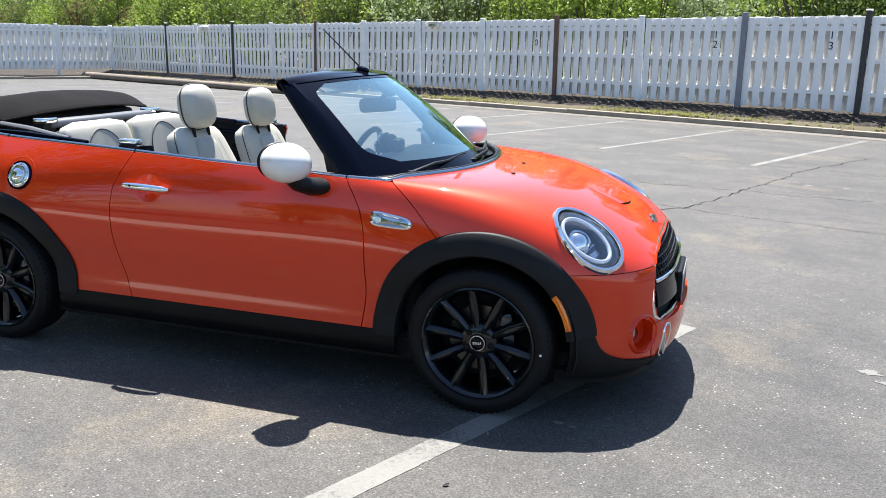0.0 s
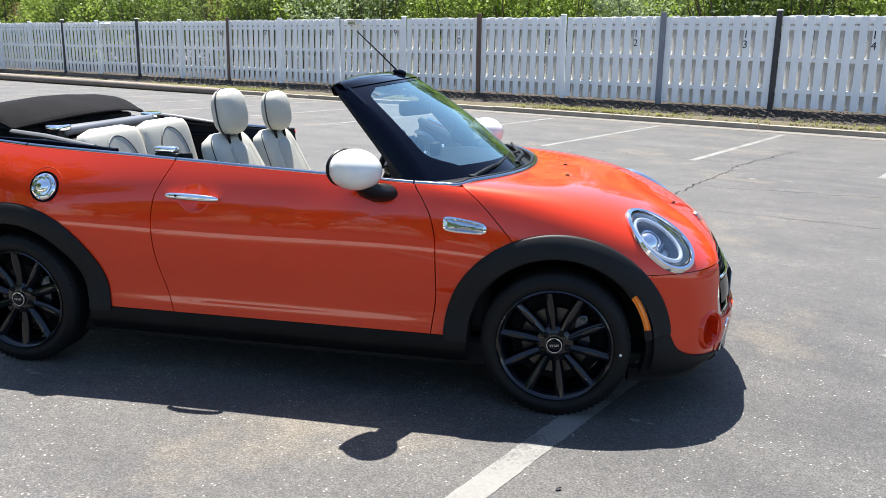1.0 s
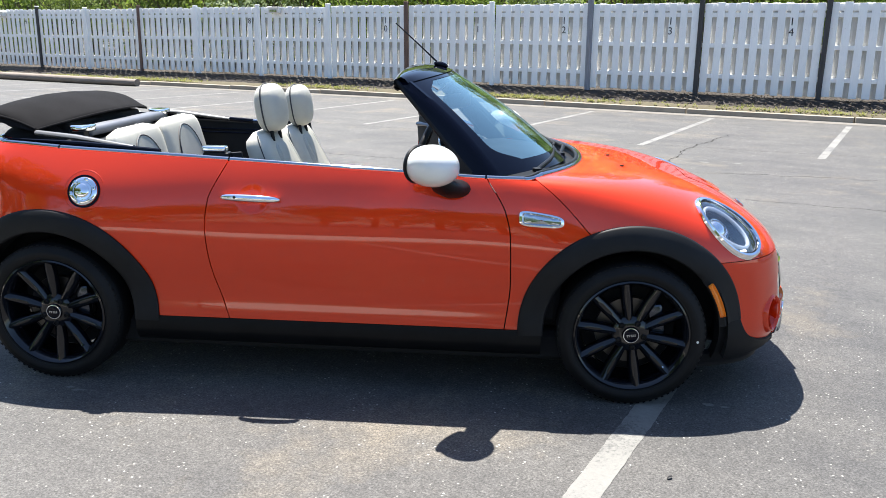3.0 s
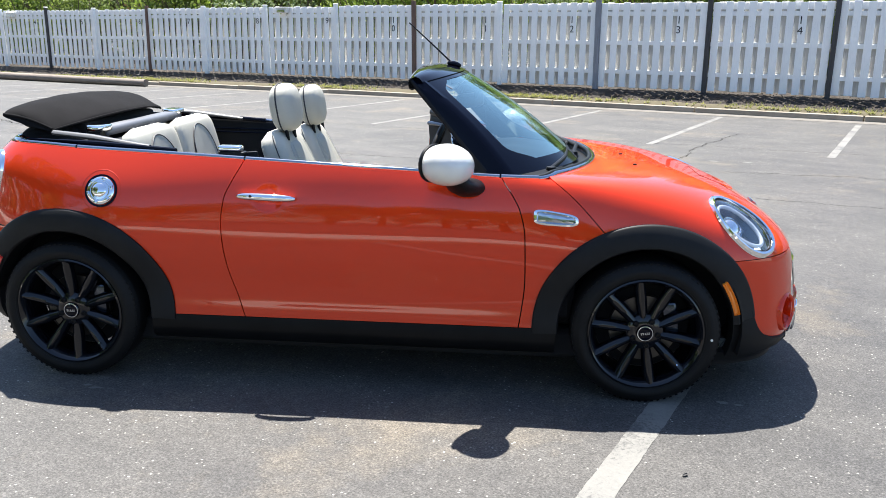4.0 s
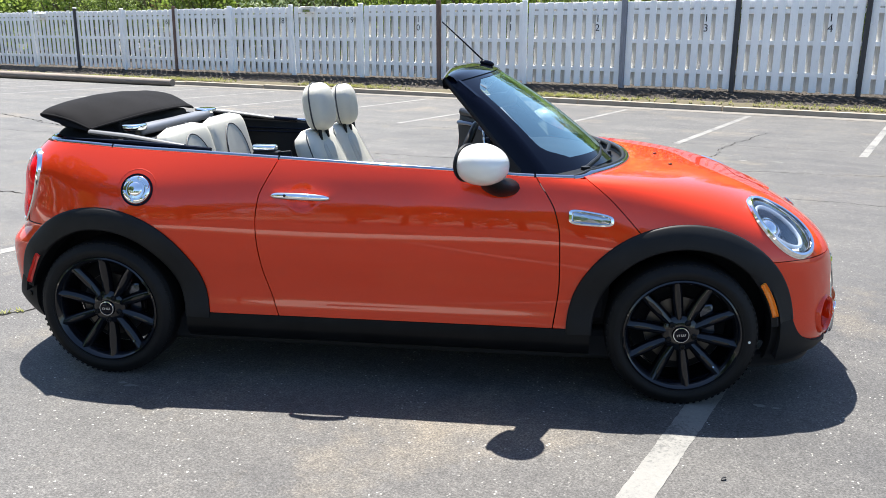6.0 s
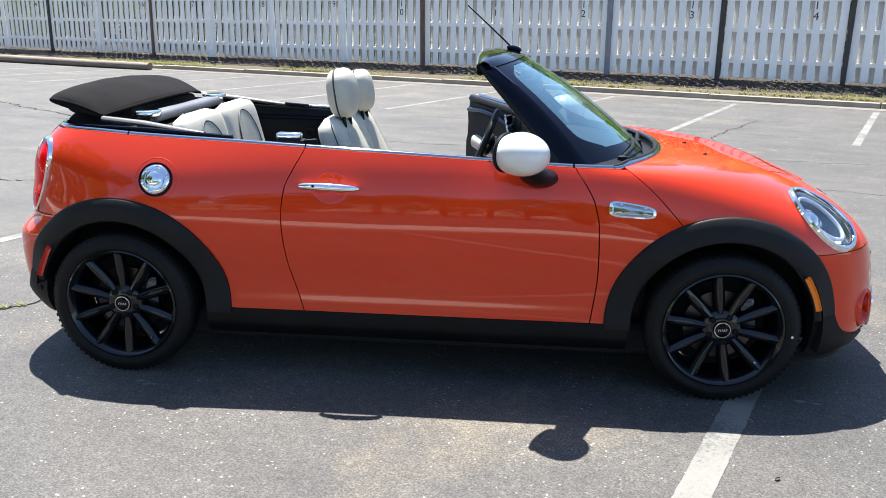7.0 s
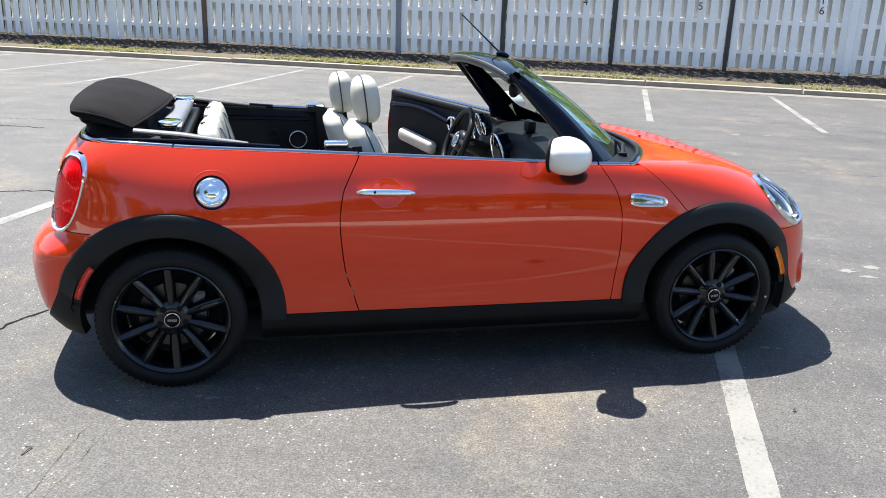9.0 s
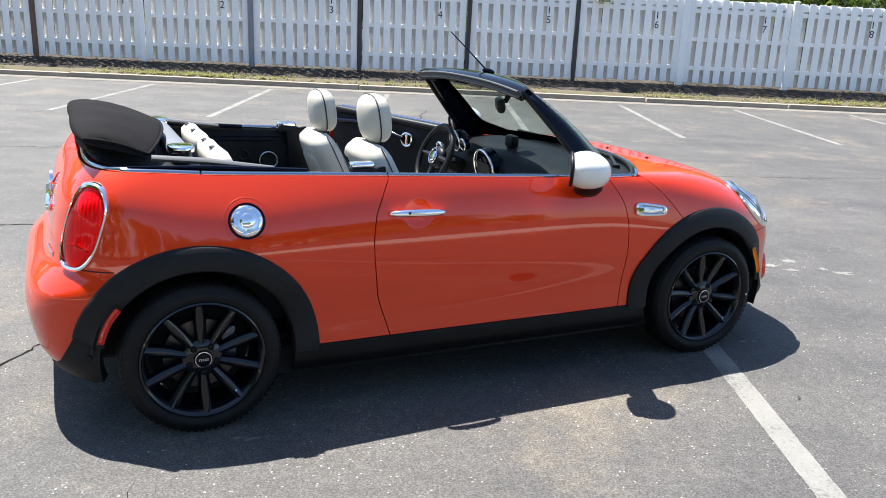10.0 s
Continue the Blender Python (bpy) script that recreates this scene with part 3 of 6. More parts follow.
def build_pole():
    rs = [0.138 - 0.0038 * i for i in range(11)]
    p = [(-31.2 + i * 1.555, 13.75 - 0.02 * i + 0.03 * math.sin(i * 1.3), rs[i] + fall(-31.2 + i * 1.555, 13.7)) for i in range(11)]
    ob = part("utility_pole", tube(p, rs, 18), M["pole"], None)
    ob.matrix_world = LOT
    tagged(ob, "long weathered grey pole lying along the kerb", "pole")


def build_utility_posts():
    """Slim poles among the trees, and small lamp boxes on the fence."""
    for u, v, h in ((-14.7, 20.0, 7.5), (-58.6, 22.0, 9.0)):
        p = empty("utility_post", label="slim grey wooden pole among the trees", category="pole", group="poles behind the fence")
        p.matrix_world = LOT @ pose(u, v, 0.3)
        part("shaft", tube([(0, 0, -0.3), (0.02, 0, h * 0.5), (0.0, 0.02, h)], [0.12, 0.11, 0.09], 12), M["greypost"], p)
        part("cross_arm", rbox((1.8, 0.09, 0.11), (0, -0.1, h - 0.5), 0.01, 1), M["greypost"], p)
    for u, z in ((-11.9, 2.08), (-23.85, 2.03), (4.7, 2.09)):
        b = empty("fence_lamp", label="small white lamp box fixed to the fence top", category="lamp", group="fence lamps")
        b.matrix_world = LOT @ pose(u, FENCE - 0.05, z - 0.08 + fall(u))
        part("housing", rbox((0.36, 0.14, 0.13), (0, -0.075, 0.075), 0.02, 2), M["white"], b)
        part("visor", rbox((0.40, 0.19, 0.022), (0, -0.09, 0.148), 0.008, 1), M["board"], b)
        part("lens", rbox((0.26, 0.02, 0.07), (0, -0.146, 0.055), 0.008, 1), M["satin"], b, "grey lamp glass")


def clump(n, radii, size, rng, thin=0.55):
    """Leaves as small bent quads on and inside an uneven ellipsoid."""
    verts, faces = [], []
    lumps = [(rng.normal(size=3) * 0.42, rng.uniform(0.35, 0.75)) for _ in range(9)]
    for _ in range(n):
        c, r = lumps[rng.randint(len(lumps))]
        d = rng.normal(size=3)
        d /= np.linalg.norm(d)
        q = (c + d * r * rng.uniform(0.55, 1.0) ** 0.5) * radii
        a = rng.normal(size=3)
        a /= np.linalg.norm(a)
        b = np.cross(a, rng.normal(size=3))
        b /= np.linalg.norm(b)
        s = size * rng.uniform(0.6, 1.4)
        i = len(verts)
        verts += [q - a * s, q + b * s * thin, q + a * s, q - b * s * thin]
        faces.append((i, i + 1, i + 2, i + 3))
    return verts, faces


def build_woods():
    rng = np.random.RandomState(21)
    kinds = []
    for i, mat in enumerate(("leaf_a", "leaf_b", "leaf_c", "leaf_a", "leaf_d", "leaf_b")):
        t = empty("shrub", label={"leaf_a": "bright spring-green shrub behind the fence", "leaf_b": "darker green shrub behind the fence", "leaf_c": "pale blossoming shrub behind the fence", "leaf_d": "brownish half-bare shrub behind the fence"}[mat], category="shrub", group="woods behind the fence")
        rad = np.array((1.5 + 0.3 * (i % 3), 1.2, 1.5 + 0.25 * (i % 2)))
        v, f = clump(5200 if mat != "leaf_d" else 2400, rad, 0.055 if mat != "leaf_c" else 0.045, rng)
        v = [q + np.array((0, 0, 2.0)) for q in v]
        part("crown", (v, f), M[mat], t, smooth=False)
        limbs = [tube([(0, 0, -0.2), (0.05, 0.02, 0.8), (0.1, 0, 1.6)], [0.09, 0.07, 0.05], 7)]
        for _ in range(16):
            a = rng.uniform(0, 2 * math.pi)
            h = rng.uniform(0.3, 1.4)
            e = np.array((math.cos(a) * rad[0] * 0.8, math.sin(a) * rad[1] * 0.8, rng.uniform(1.4, 3.3)))
            m = e * 0.5 + np.array((0, 0, 0.1))
            limbs.append(tube([(0, 0, h), tuple(m + rng.normal(size=3) * 0.1), tuple(e)], [0.035, 0.022, 0.006], 5))
        part("trunk", join(*limbs), M["bark"], t)
        kinds.append(t)
    r = random.Random(5)
    used = set()
    x = LEFT_END - 40
    while x < 32:
        for row in range(3):
            i = r.randrange(6)
            m = LOT @ pose(x + r.uniform(-0.6, 0.6), FENCE + 3.5 + row * 2.5 + r.uniform(-0.5, 0.5), 0.4, 0, 0, r.uniform(0, 360)) @ Matrix.Diagonal((*[r.uniform(0.85, 1.25) * (1 + 0.22 * row)] * 3, 1))
            if i not in used:
                used.add(i)
                kinds[i].matrix_world = m
            else:
                s = m.to_scale()[0]
                c = copy_thing(kinds[i], Matrix.LocRotScale(m.translation, m.to_quaternion(), None))
                c.scale = (s, s, s)
        x += 1.75
    # taller trees further back
    for kx in range(18):
        t = empty("tree", label="tall tree with fresh spring leaves behind the fence", category="tree", group="woods behind the fence") if kx == 0 else None
        m = LOT @ pose(-68 + kx * 6 + r.uniform(-1.5, 1.5), FENCE + 12 + r.uniform(-1.5, 3), 0.3, 0, 0, r.uniform(0, 360))
        if kx == 0:
            v, f = clump(9000, np.array((2.9, 2.7, 3.4)), 0.10, rng)
            part("crown", ([q + np.array((0, 0, 6.4)) for q in v], f), M["leaf_b"], t, smooth=False)
            limbs = [tube([(0, 0, -0.3), (0.1, 0.05, 2.5), (0.0, 0.1, 5), (0.1, 0, 8)], [0.24, 0.19, 0.13, 0.05], 9)]
            for _ in range(14):
                a, h = rng.uniform(0, 6.28), rng.uniform(2.5, 6.5)
                limbs.append(tube([(0, 0, h), (math.cos(a) * 1.1, math.sin(a) * 1.1, h + 0.9), (math.cos(a) * 2.2, math.sin(a) * 2.2, h + 1.6)], [0.09, 0.06, 0.02], 6))
            part("trunk", join(*limbs), M["bark"], t)
            t.matrix_world = m
            first = t
        else:
            c = copy_thing(first, m)
            s = r.uniform(0.8, 1.15)
            c.scale = (s, s, s)
    # the tree line on the other side of the lot closes the place behind the camera
    for kx in range(36):
        u = -62 + kx * 3.4 + r.uniform(-1, 1)
        m = LOT @ pose(u, (-17 if u < -2 else -38) + r.uniform(-1, 1), 0, 0, 0, r.uniform(0, 360))
        c = copy_thing(kinds[r.choice((0, 1, 5))], m)
        s = r.uniform(1.35, 1.8)
        c.scale = (s, s, s)
        c["group"] = "tree line across the lot"
        c["label"] = "large green shrub across the parking lot"
    for kx in range(30):
        u = -62 + kx * 4 + r.uniform(-1.2, 1.2)
        m = LOT @ pose(u, (-21 if u < -2 else -46) + r.uniform(-1.5, 1.5), 0, 0, 0, r.uniform(0, 360))
        c = copy_thing(first, m)
        s = r.uniform(1.1, 1.5) * (1.3 if u < -8 else 1.0)
        c.scale = (s, s, s)
        c["group"] = "tree line across the lot"
        c["label"] = "tall leafy tree across the parking lot"


def build_weeds():
    rng = np.random.RandomState(8)
    verts, faces = [], []
    for k in range(8200):
        u = rng.uniform(-30, 30)
        dens = noise.noise(Vector((u * 0.35, 3.1, 0)))
        if dens < rng.uniform(-0.25, 0.5):
            continue
        v = KERB + 0.17 + abs(rng.normal()) * 0.16
        z = 0.10 + (v - KERB) * 0.16 + fall(u)
        for _ in range(5):
            a, h = rng.uniform(0, 6.28), rng.uniform(0.015, 0.07)
            dx, dy = math.cos(a) * 0.05, math.sin(a) * 0.05
            i = len(verts)
            verts += [(u - 0.008 * math.sin(a), v + 0.008 * math.cos(a), z), (u + 0.008 * math.sin(a), v - 0.008 * math.cos(a), z), (u + dx, v + dy, z + h)]
            faces.append((i, i + 1, i + 2))
    # a small tuft on the crack behind the car
    lot = LOT.inverted()
    for cx, cy in ((-0.98, -0.07), (-0.93, -0.03), (-1.02, -0.09), (-1.5, -0.28)):
        q = lot @ Vector((cx, cy, 0))
        for _ in range(14):
            a, h = rng.uniform(0, 6.28), rng.uniform(0.008, 0.03)
            u, v = q.x + rng.normal() * 0.014, q.y + rng.normal() * 0.010
            i = len(verts)
            verts += [(u - 0.004 * math.sin(a), v + 0.004 * math.cos(a), 0.003), (u + 0.004 * math.sin(a), v - 0.004 * math.cos(a), 0.003), (u + math.cos(a) * 0.03, v + math.sin(a) * 0.03, h)]
            faces.append((i, i + 1, i + 2))
    ob = raw("weeds", verts, faces, M["grass"], smooth=False)
    ob.matrix_world = LOT
    tagged(ob, "low green weeds and grass along the kerb", "weeds", kind="stuff")
    # bark chips on the bed
    verts, faces = [], []
    for k in range(9000):
        u = rng.uniform(-22, 22)
        v = KERB + 0.38 + rng.uniform(0, 1) * 0.85
        z = 0.17 + (v - KERB) * 0.155 + fall(u)
        a, s, w = rng.uniform(0, 6.28), rng.uniform(0.014, 0.040), rng.uniform(0.005, 0.011)
        d, e = np.array((math.cos(a), math.sin(a), rng.uniform(-0.5, 0.5))), np.array((-math.sin(a), math.cos(a), rng.uniform(-0.3, 0.3)))
        q = np.array((u, v, z))
        i = len(verts)
        verts += [q - d * s - e * w, q + d * s - e * w, q + d * s + e * w, q - d * s + e * w]
        faces.append((i, i + 1, i + 2, i + 3))
    ob = raw("bark_chips", verts, faces, M["mulchchip"], smooth=False)
    ob.matrix_world = LOT
    tagged(ob, "loose dark bark chips on the planting bed", "mulch", kind="stuff")


# worn white boards, darkened in colour for the shade between the front boards
M["backboard"] = wood("shaded_weathered_board", (0.66, 0.645, 0.615), (0.43, 0.415, 0.39))
M["paving"] = plastic("pale_concrete", (0.50, 0.465, 0.405), 0.9, 40, 0.4)
M["oldline"] = plastic("old_paint", (0.150, 0.147, 0.136), 0.85, 60, 0.4)
M["dust"] = plastic("gutter_dust", (0.145, 0.132, 0.115), 0.95, 60, 0.4)
M["mulchchip"] = leaf("bark_chip", (0.02, 0.015, 0.012), (0.15, 0.12, 0.09))
M["soil"] = plastic("dry_soil", (0.092, 0.078, 0.048), 0.95, 45, 0.6)
build_ground()
build_kerb()
build_lines()
build_cracks()
build_litter()
build_pole()
build_utility_posts()
build_woods()

# ---- the car: one smooth outer surface, cut into panels ----
CY = 0.07
car = empty("convertible_car", (0, CY, 0), "orange two-door convertible with black cladding, roof folded down, far door open", "car")
XC, AXLE_F, HUB = 1.25, 2.495, 0.305
nose = curve((0.15, 3.175), (0.19, 3.212), (0.24, 3.234), (0.34, 3.248), (0.45, 3.243), (0.52, 3.23), (0.60, 3.205), (0.655, 3.165), (0.72, 3.09), (0.785, 2.985), (0.842, 2.865), (0.887, 2.73), (0.914, 2.59), (0.928, 2.44), (0.936, 2.30), (0.945, 2.0), (1.06, 1.6))
tail = curve((0.16, -0.46), (0.22, -0.53), (0.32, -0.60), (0.46, -0.622), (0.56, -0.607), (0.61, -0.565), (0.655, -0.522), (0.75, -0.505), (0.90, -0.470), (0.98, -0.425), (1.03, -0.375), (1.06, -0.33))
wide = curve((0.16, 0.775), (0.24, 0.799), (0.30, 0.8045), (0.345, 0.799), (0.40, 0.7895), (0.46, 0.7905), (0.53, 0.8055), (0.585, 0.8125), (0.655, 0.811), (0.70, 0.8075), (0.80, 0.795), (0.87, 0.776), (0.93, 0.750), (0.98, 0.724), (1.02, 0.701), (1.06, 0.675))
belt = curve((-0.55, 1.031), (-0.30, 1.030), (-0.156, 1.026), (0.086, 1.012), (0.45, 0.997), (0.80, 0.982), (1.17, 0.966), (1.54, 0.951), (1.88, 0.936), (2.07, 0.933))


_wz = np.linspace(0.16, 1.06, 451)
_wk = np.exp(-0.5 * (np.arange(-45, 46) / 15.0) ** 2)
_wy = np.convolve(np.pad(wide(_wz), 45, "reflect", reflect_type="odd"), _wk / _wk.sum(), "valid")


def half_width(x, z):
    flare = 0.032 * np.exp(-((x - 0.08) / 0.50) ** 2) * np.exp(-((z - 0.72) / 0.22) ** 2)
    flare = flare + 0.020 * np.exp(-((x - AXLE_F) / 0.40) ** 2) * np.exp(-((z - 0.60) / 0.22) ** 2)
    return np.interp(z, _wz, _wy) + flare


def rear_power(z):
    """The tail's corners are squarer towards the belt."""
    k = np.clip((np.asarray(z, float) - 0.78) / 0.27, 0, 1)
    return 10.0 + 11.0 * k * k * (3 - 2 * k)


def side_y(x, z):
    """Half width of the body at a place along it and a height."""
    x, z = np.asarray(x, float), np.asarray(z, float)
    front = x > XC
    reach = np.where(front, nose(z) - XC, XC - tail(z))
    t = np.clip(np.abs(x - XC) / reach, 0, 1)
    p, q = np.where(front, 8.0, rear_power(z)), np.where(front, 2.93, 4.3)
    return half_width(x, z) * np.maximum(1 - t ** p, 0) ** (1 / q)


def skin(x, z, out=0.0):
    """A point of the right-hand side, out metres proud of it."""
    e = 0.004
    y = side_y(x, z)
    gx = (side_y(x + e, z) - side_y(x - e, z)) / (2 * e)
    gz = (side_y(x, z + e) - side_y(x, z - e)) / (2 * e)
    n = np.stack([-gx, -np.ones_like(gx), -gz], -1)
    n = n / np.linalg.norm(n, axis=-1, keepdims=True)
    p = np.stack([x + 0 * y, -y, z + 0 * y], -1)
    return p + n * out, n


_c = np.r_[np.linspace(0, 0.9, 200), 1 - np.geomspace(0.1, 1e-7, 200), 1.0]


def ring_table(p, q, a, w):
    """Arc length along a quarter of the outline, from the side's middle to the end."""
    s = np.maximum(1 - _c ** p, 0) ** (1 / q)
    return np.r_[0, np.cumsum(np.hypot(np.diff(_c) * a, np.diff(s) * w))], s


LEN_F, S_F = ring_table(8.0, 2.93, 1.97, 0.81)
LEN_R, S_R = ring_table(10.0, 4.3, 1.86, 0.81)


def round_end(front, l, z):
    """Point of the right-hand half at arc length l from the middle towards the nose or tail."""
    ls = LEN_F if front else LEN_R
    c = np.interp(l, ls, _c)
    s = np.interp(l, ls, S_F) if front else np.maximum(1 - c ** rear_power(z), 0) ** (1 / 4.3)
    reach = (nose(z) - XC) if front else (XC - tail(z))
    x = XC + (1 if front else -1) * reach * c
    y = half_width(x, z) * s
    return np.stack([x, -y, z + 0 * x], -1)


def length_at(front, x, z):
    reach = (nose(z) - XC) if front else (XC - tail(z))
    return np.interp(np.clip(np.abs(x - XC) / reach, 0, 1), _c, LEN_F if front else LEN_R)


def in_arch(x, z, r):
    return (np.hypot(x, z - HUB) < r) | (np.hypot(x - AXLE_F, z - HUB) < r)


def clear_of_arch(x, y, z):
    return ~in_arch(x, z, 0.425)


def both(name, geo, mat, label=""):
    return part(name, geo, mat, car, label), part(name, mirrored(geo), mat, car, label)


# shut lines: the door's two edges and the bonnet's side edge
door_rear = curve((0.28, 0.79), (0.36, 0.765), (0.51, 0.720), (0.71, 0.700), (0.82, 0.713), (0.90, 0.748), (0.95, 0.775), (1.0, 0.80))
door_front = curve((0.28, 1.967), (0.5, 1.990), (0.70, 1.984), (0.80, 1.962), (0.864, 1.928), (0.91, 1.895), (0.96, 1.865))
bonnet_side = curve((0.60, 2.42), (0.725, 2.306), (0.849, 2.187), (0.90, 2.125), (0.942, 2.065))
SILL = 0.302
GAP = 0.0024


def side_panel(x0, x1, z0, nu, nv):
    """Panel of the side between two edges, from z0 to the belt."""
    w = np.linspace(0, 1, nv)
    u = np.linspace(0, 1, nu)
    p = np.zeros((nu, nv, 3))
    for j in range(nv):
        z = np.full(nu, z0 + (0.95 - z0) * w[j])
        for _ in range(4):
            a, b = x0(z), x1(z)
            x = a + (b - a) * u
            z = z0 + (belt(x) - 0.006 - z0) * w[j]
        p[:, j] = skin(x, z)[0]
    return p


def door_geo():
    p = side_panel(lambda z: door_rear(z) + GAP, lambda z: door_front(z) - GAP, SILL, 150, 90)
    # dished recess behind the handle
    r = np.hypot((p[..., 0] - 0.905) / 0.066, (p[..., 2] - 0.828) / 0.060)
    p[..., 1] += 0.008 * np.clip(1 - r ** 3, 0, 1)
    return sheet(p, 0.025)


def quarter_grid(nu=110, nv=46):
    p = np.zeros((nu, nv, 3))
    top = belt(-0.2)
    for j, w in enumerate(np.linspace(0, 1, nv)):
        low = SILL - 0.046 * np.clip((np.linspace(0, 1, nu) - 0.25) / 0.1, 0, 1)
        z = low + (1.0 - low) * w
        for _ in range(5):
            l0 = length_at(False, door_rear(z) - GAP, z)
            l1 = LEN_R[-1]
            k = np.linspace(0, 1, nu)
            l = l0 + (l1 - l0) * k
            pts = round_end(False, l, z)
            z = low + (np.minimum(belt(pts[:, 0]), 1.03) - 0.006 - low) * w
        p[:, j] = round_end(False, l, z)
    return p


TAIL_LAMP, TAIL_R = (-0.392, 0.822), (0.090, 0.151)
HEAD_LAMP = (2.895, 0.748)


def build_body():
    part("door", door_geo(), M["paint"], car, "orange passenger door, closed")
    q = quarter_grid()
    geo = sheet(q, 0.02, lambda x, y, z: clear_of_arch(x, y, z), flip=True)
    both("rear_quarter_panel", geo, M["paint"])
    fend = side_panel(lambda z: door_front(z) + GAP, lambda z: bonnet_side(z) - GAP, SILL, 26, 50)
    both("front_fender", sheet(fend, 0.02, clear_of_arch), M["paint"])

    # bonnet: sections turned about a low axis, from the cowl and side shut line to the nose
    axis, low = 0.50, 0.612

    def section(x, al):
        """Radius of the skin from the axis at angle al."""
        lo, hi = np.zeros_like(x), np.full_like(x, 1.2)
        for _ in range(34):
            r = (lo + hi) / 2
            y, z = r * np.cos(al), axis + r * np.sin(al)
            inside = (nose(z) > x) & (y < side_y(x, z)) & (z < 1.0)
            lo, hi = np.where(inside, r, lo), np.where(inside, hi, r)
        return lo

    nu, nv = 120, 84
    v = np.linspace(0, 1, nv)
    end = float(nose(low)) - 0.002

    def angles(x, v):
        return np.arctan2(low - axis, np.maximum(side_y(x, np.full_like(x, low)), 1e-4)) * (1 - v) + math.pi / 2 * v

    xb = np.full(nv, 2.2)
    for _ in range(40):
        al = angles(xb, v)
        r = section(xb, al)
        y, z = r * np.cos(al), axis + r * np.sin(al)
        by_side = bonnet_side(z)
        by_cowl = 2.065 + 0.245 * np.maximum(1 - (y / 0.722) ** 2.2, 0)
        xb = xb * 0.5 + 0.5 * np.where(z < 0.934, by_side, np.maximum(by_cowl, by_side))
    p = np.zeros((nu, nv, 3))
    u = np.sin(np.linspace(0, math.pi / 2, nu)) ** 0.9
    for j in range(nv):
        x = xb[j] + GAP + (end - xb[j]) * u
        al = angles(x, np.full(nu, v[j]))
        r = section(x, al)
        p[:, j] = np.stack([x, -r * np.cos(al), axis + r * np.sin(al)], -1)

    def keep(x, y, z):
        return clear_of_arch(x, y, z) & ~in_head_lamp(x, y, z, 0.93) & ~((np.abs(y) < np.interp(z, (0.60, 0.642, 0.672), (0.465, 0.385, 0.17))) & (z < 0.669) & (x > 2.9))
    half = sheet(p, 0.018, keep)
    part("bonnet", join(half, mirrored(half)), M["paint"], car, "rounded clamshell bonnet with an air scoop")
    cowl = [(xb[j], -section(xb[j:j + 1], angles(xb[j:j + 1], v[j:j + 1]))[0] * math.cos(angles(xb[j:j + 1], v[j:j + 1])[0]), axis + section(xb[j:j + 1], angles(xb[j:j + 1], v[j:j + 1]))[0] * math.sin(angles(xb[j:j + 1], v[j:j + 1])[0])) for j in range(nv)]
    cowl = [c for c in cowl if c[2] > 0.922 and abs(c[1]) < 0.705]

    # front bumper and its black lower lip
    def bumper(z0, z1, x0, out, nu=70, nv=26, drop=0.0, lead=2.0):
        p = np.zeros((nu, nv, 3))
        for j, w in enumerate(np.linspace(0, 1, nv)):
            low = z0 - drop * np.clip(np.linspace(-0.15, 1.6, nu), 0, 1)
            z = low + (z1 - low) * w
            l0 = float(length_at(True, np.array(x0), np.array(z0 + (z1 - z0) * w)))
            l = l0 + (LEN_F[-1] - l0) * np.linspace(0, 1, nu)
            q = round_end(True, l, z)
            q[:, 0] += out * np.linspace(0, 1, nu) ** lead
            q[:, 1] *= 1 + out * 0.6
            p[:, j] = q
        return p

    def hole(x, y, z):
        intake = (np.abs(np.abs(y) - 0.575) / 0.058) ** 2 + ((z - 0.345) / 0.062) ** 2 < 1
        grille = (np.abs(y) < np.interp(z, (0.375, 0.385, 0.46, 0.549, 0.60), (0.46, 0.480, 0.512, 0.498, 0.465))) & (z > 0.380)
        return clear_of_arch(x, y, z) & ~intake & ~grille
    half = sheet(bumper(0.236, 0.609, 2.72, 0.0, 200, 64, 0.078), 0.02, hole)
    part("front_bumper", join(half, mirrored(half)), M["paint"], car, "orange front bumper with round intakes")
    chin = sheet(bumper(0.185, 0.376, 3.165, 0.028, 60, 16, 0.01, 0.6), 0.035)
    part("bumper_chin", join(chin, mirrored(chin)), M["paint"], car, "protruding orange bumper chin")
    # matt black corners that close the arches below, and the under-lip
    def corner(front, z1, sign, edge, gain):
        n = 26
        p = np.zeros((n, 20, 3))
        for j, z in enumerate(np.linspace(0.19 if front else 0.222, z1, 20)):
            xa = (AXLE_F if front else 0.0) + sign * math.sqrt(max(0.363 ** 2 - (z - HUB) ** 2, 0))
            xe = edge + sign * ((z1 - z) * gain + (min(800 * (z1 - z) ** 5, 0.17) if front else 0.0))
            la, le = (float(length_at(front, np.array(v), np.array(z))) for v in (xa, xe))
            q = round_end(front, la + (le - la) * np.linspace(0, 1, n), np.full(n, z))
            q[:, 0] += sign * 0.006
            q[:, 1] -= 0.012
            p[:, j] = q
        return sheet(p, 0.04, flip=not front)
    both("arch_corner", corner(True, 0.40, 1, 2.935, 0.40), M["cladding"], "matt black lower front corner")
    both("arch_corner", corner(False, 0.415, -1, -0.446, 0.50), M["cladding"], "matt black lower rear corner")
    half = sheet(bumper(0.14, 0.205, 2.80, -0.003, 60, 8, 0.02), 0.03)
    part("front_lip", join(half, mirrored(half)), M["cladding"], car, "matt black lower front lip")
    pr = np.zeros((60, 8, 3))
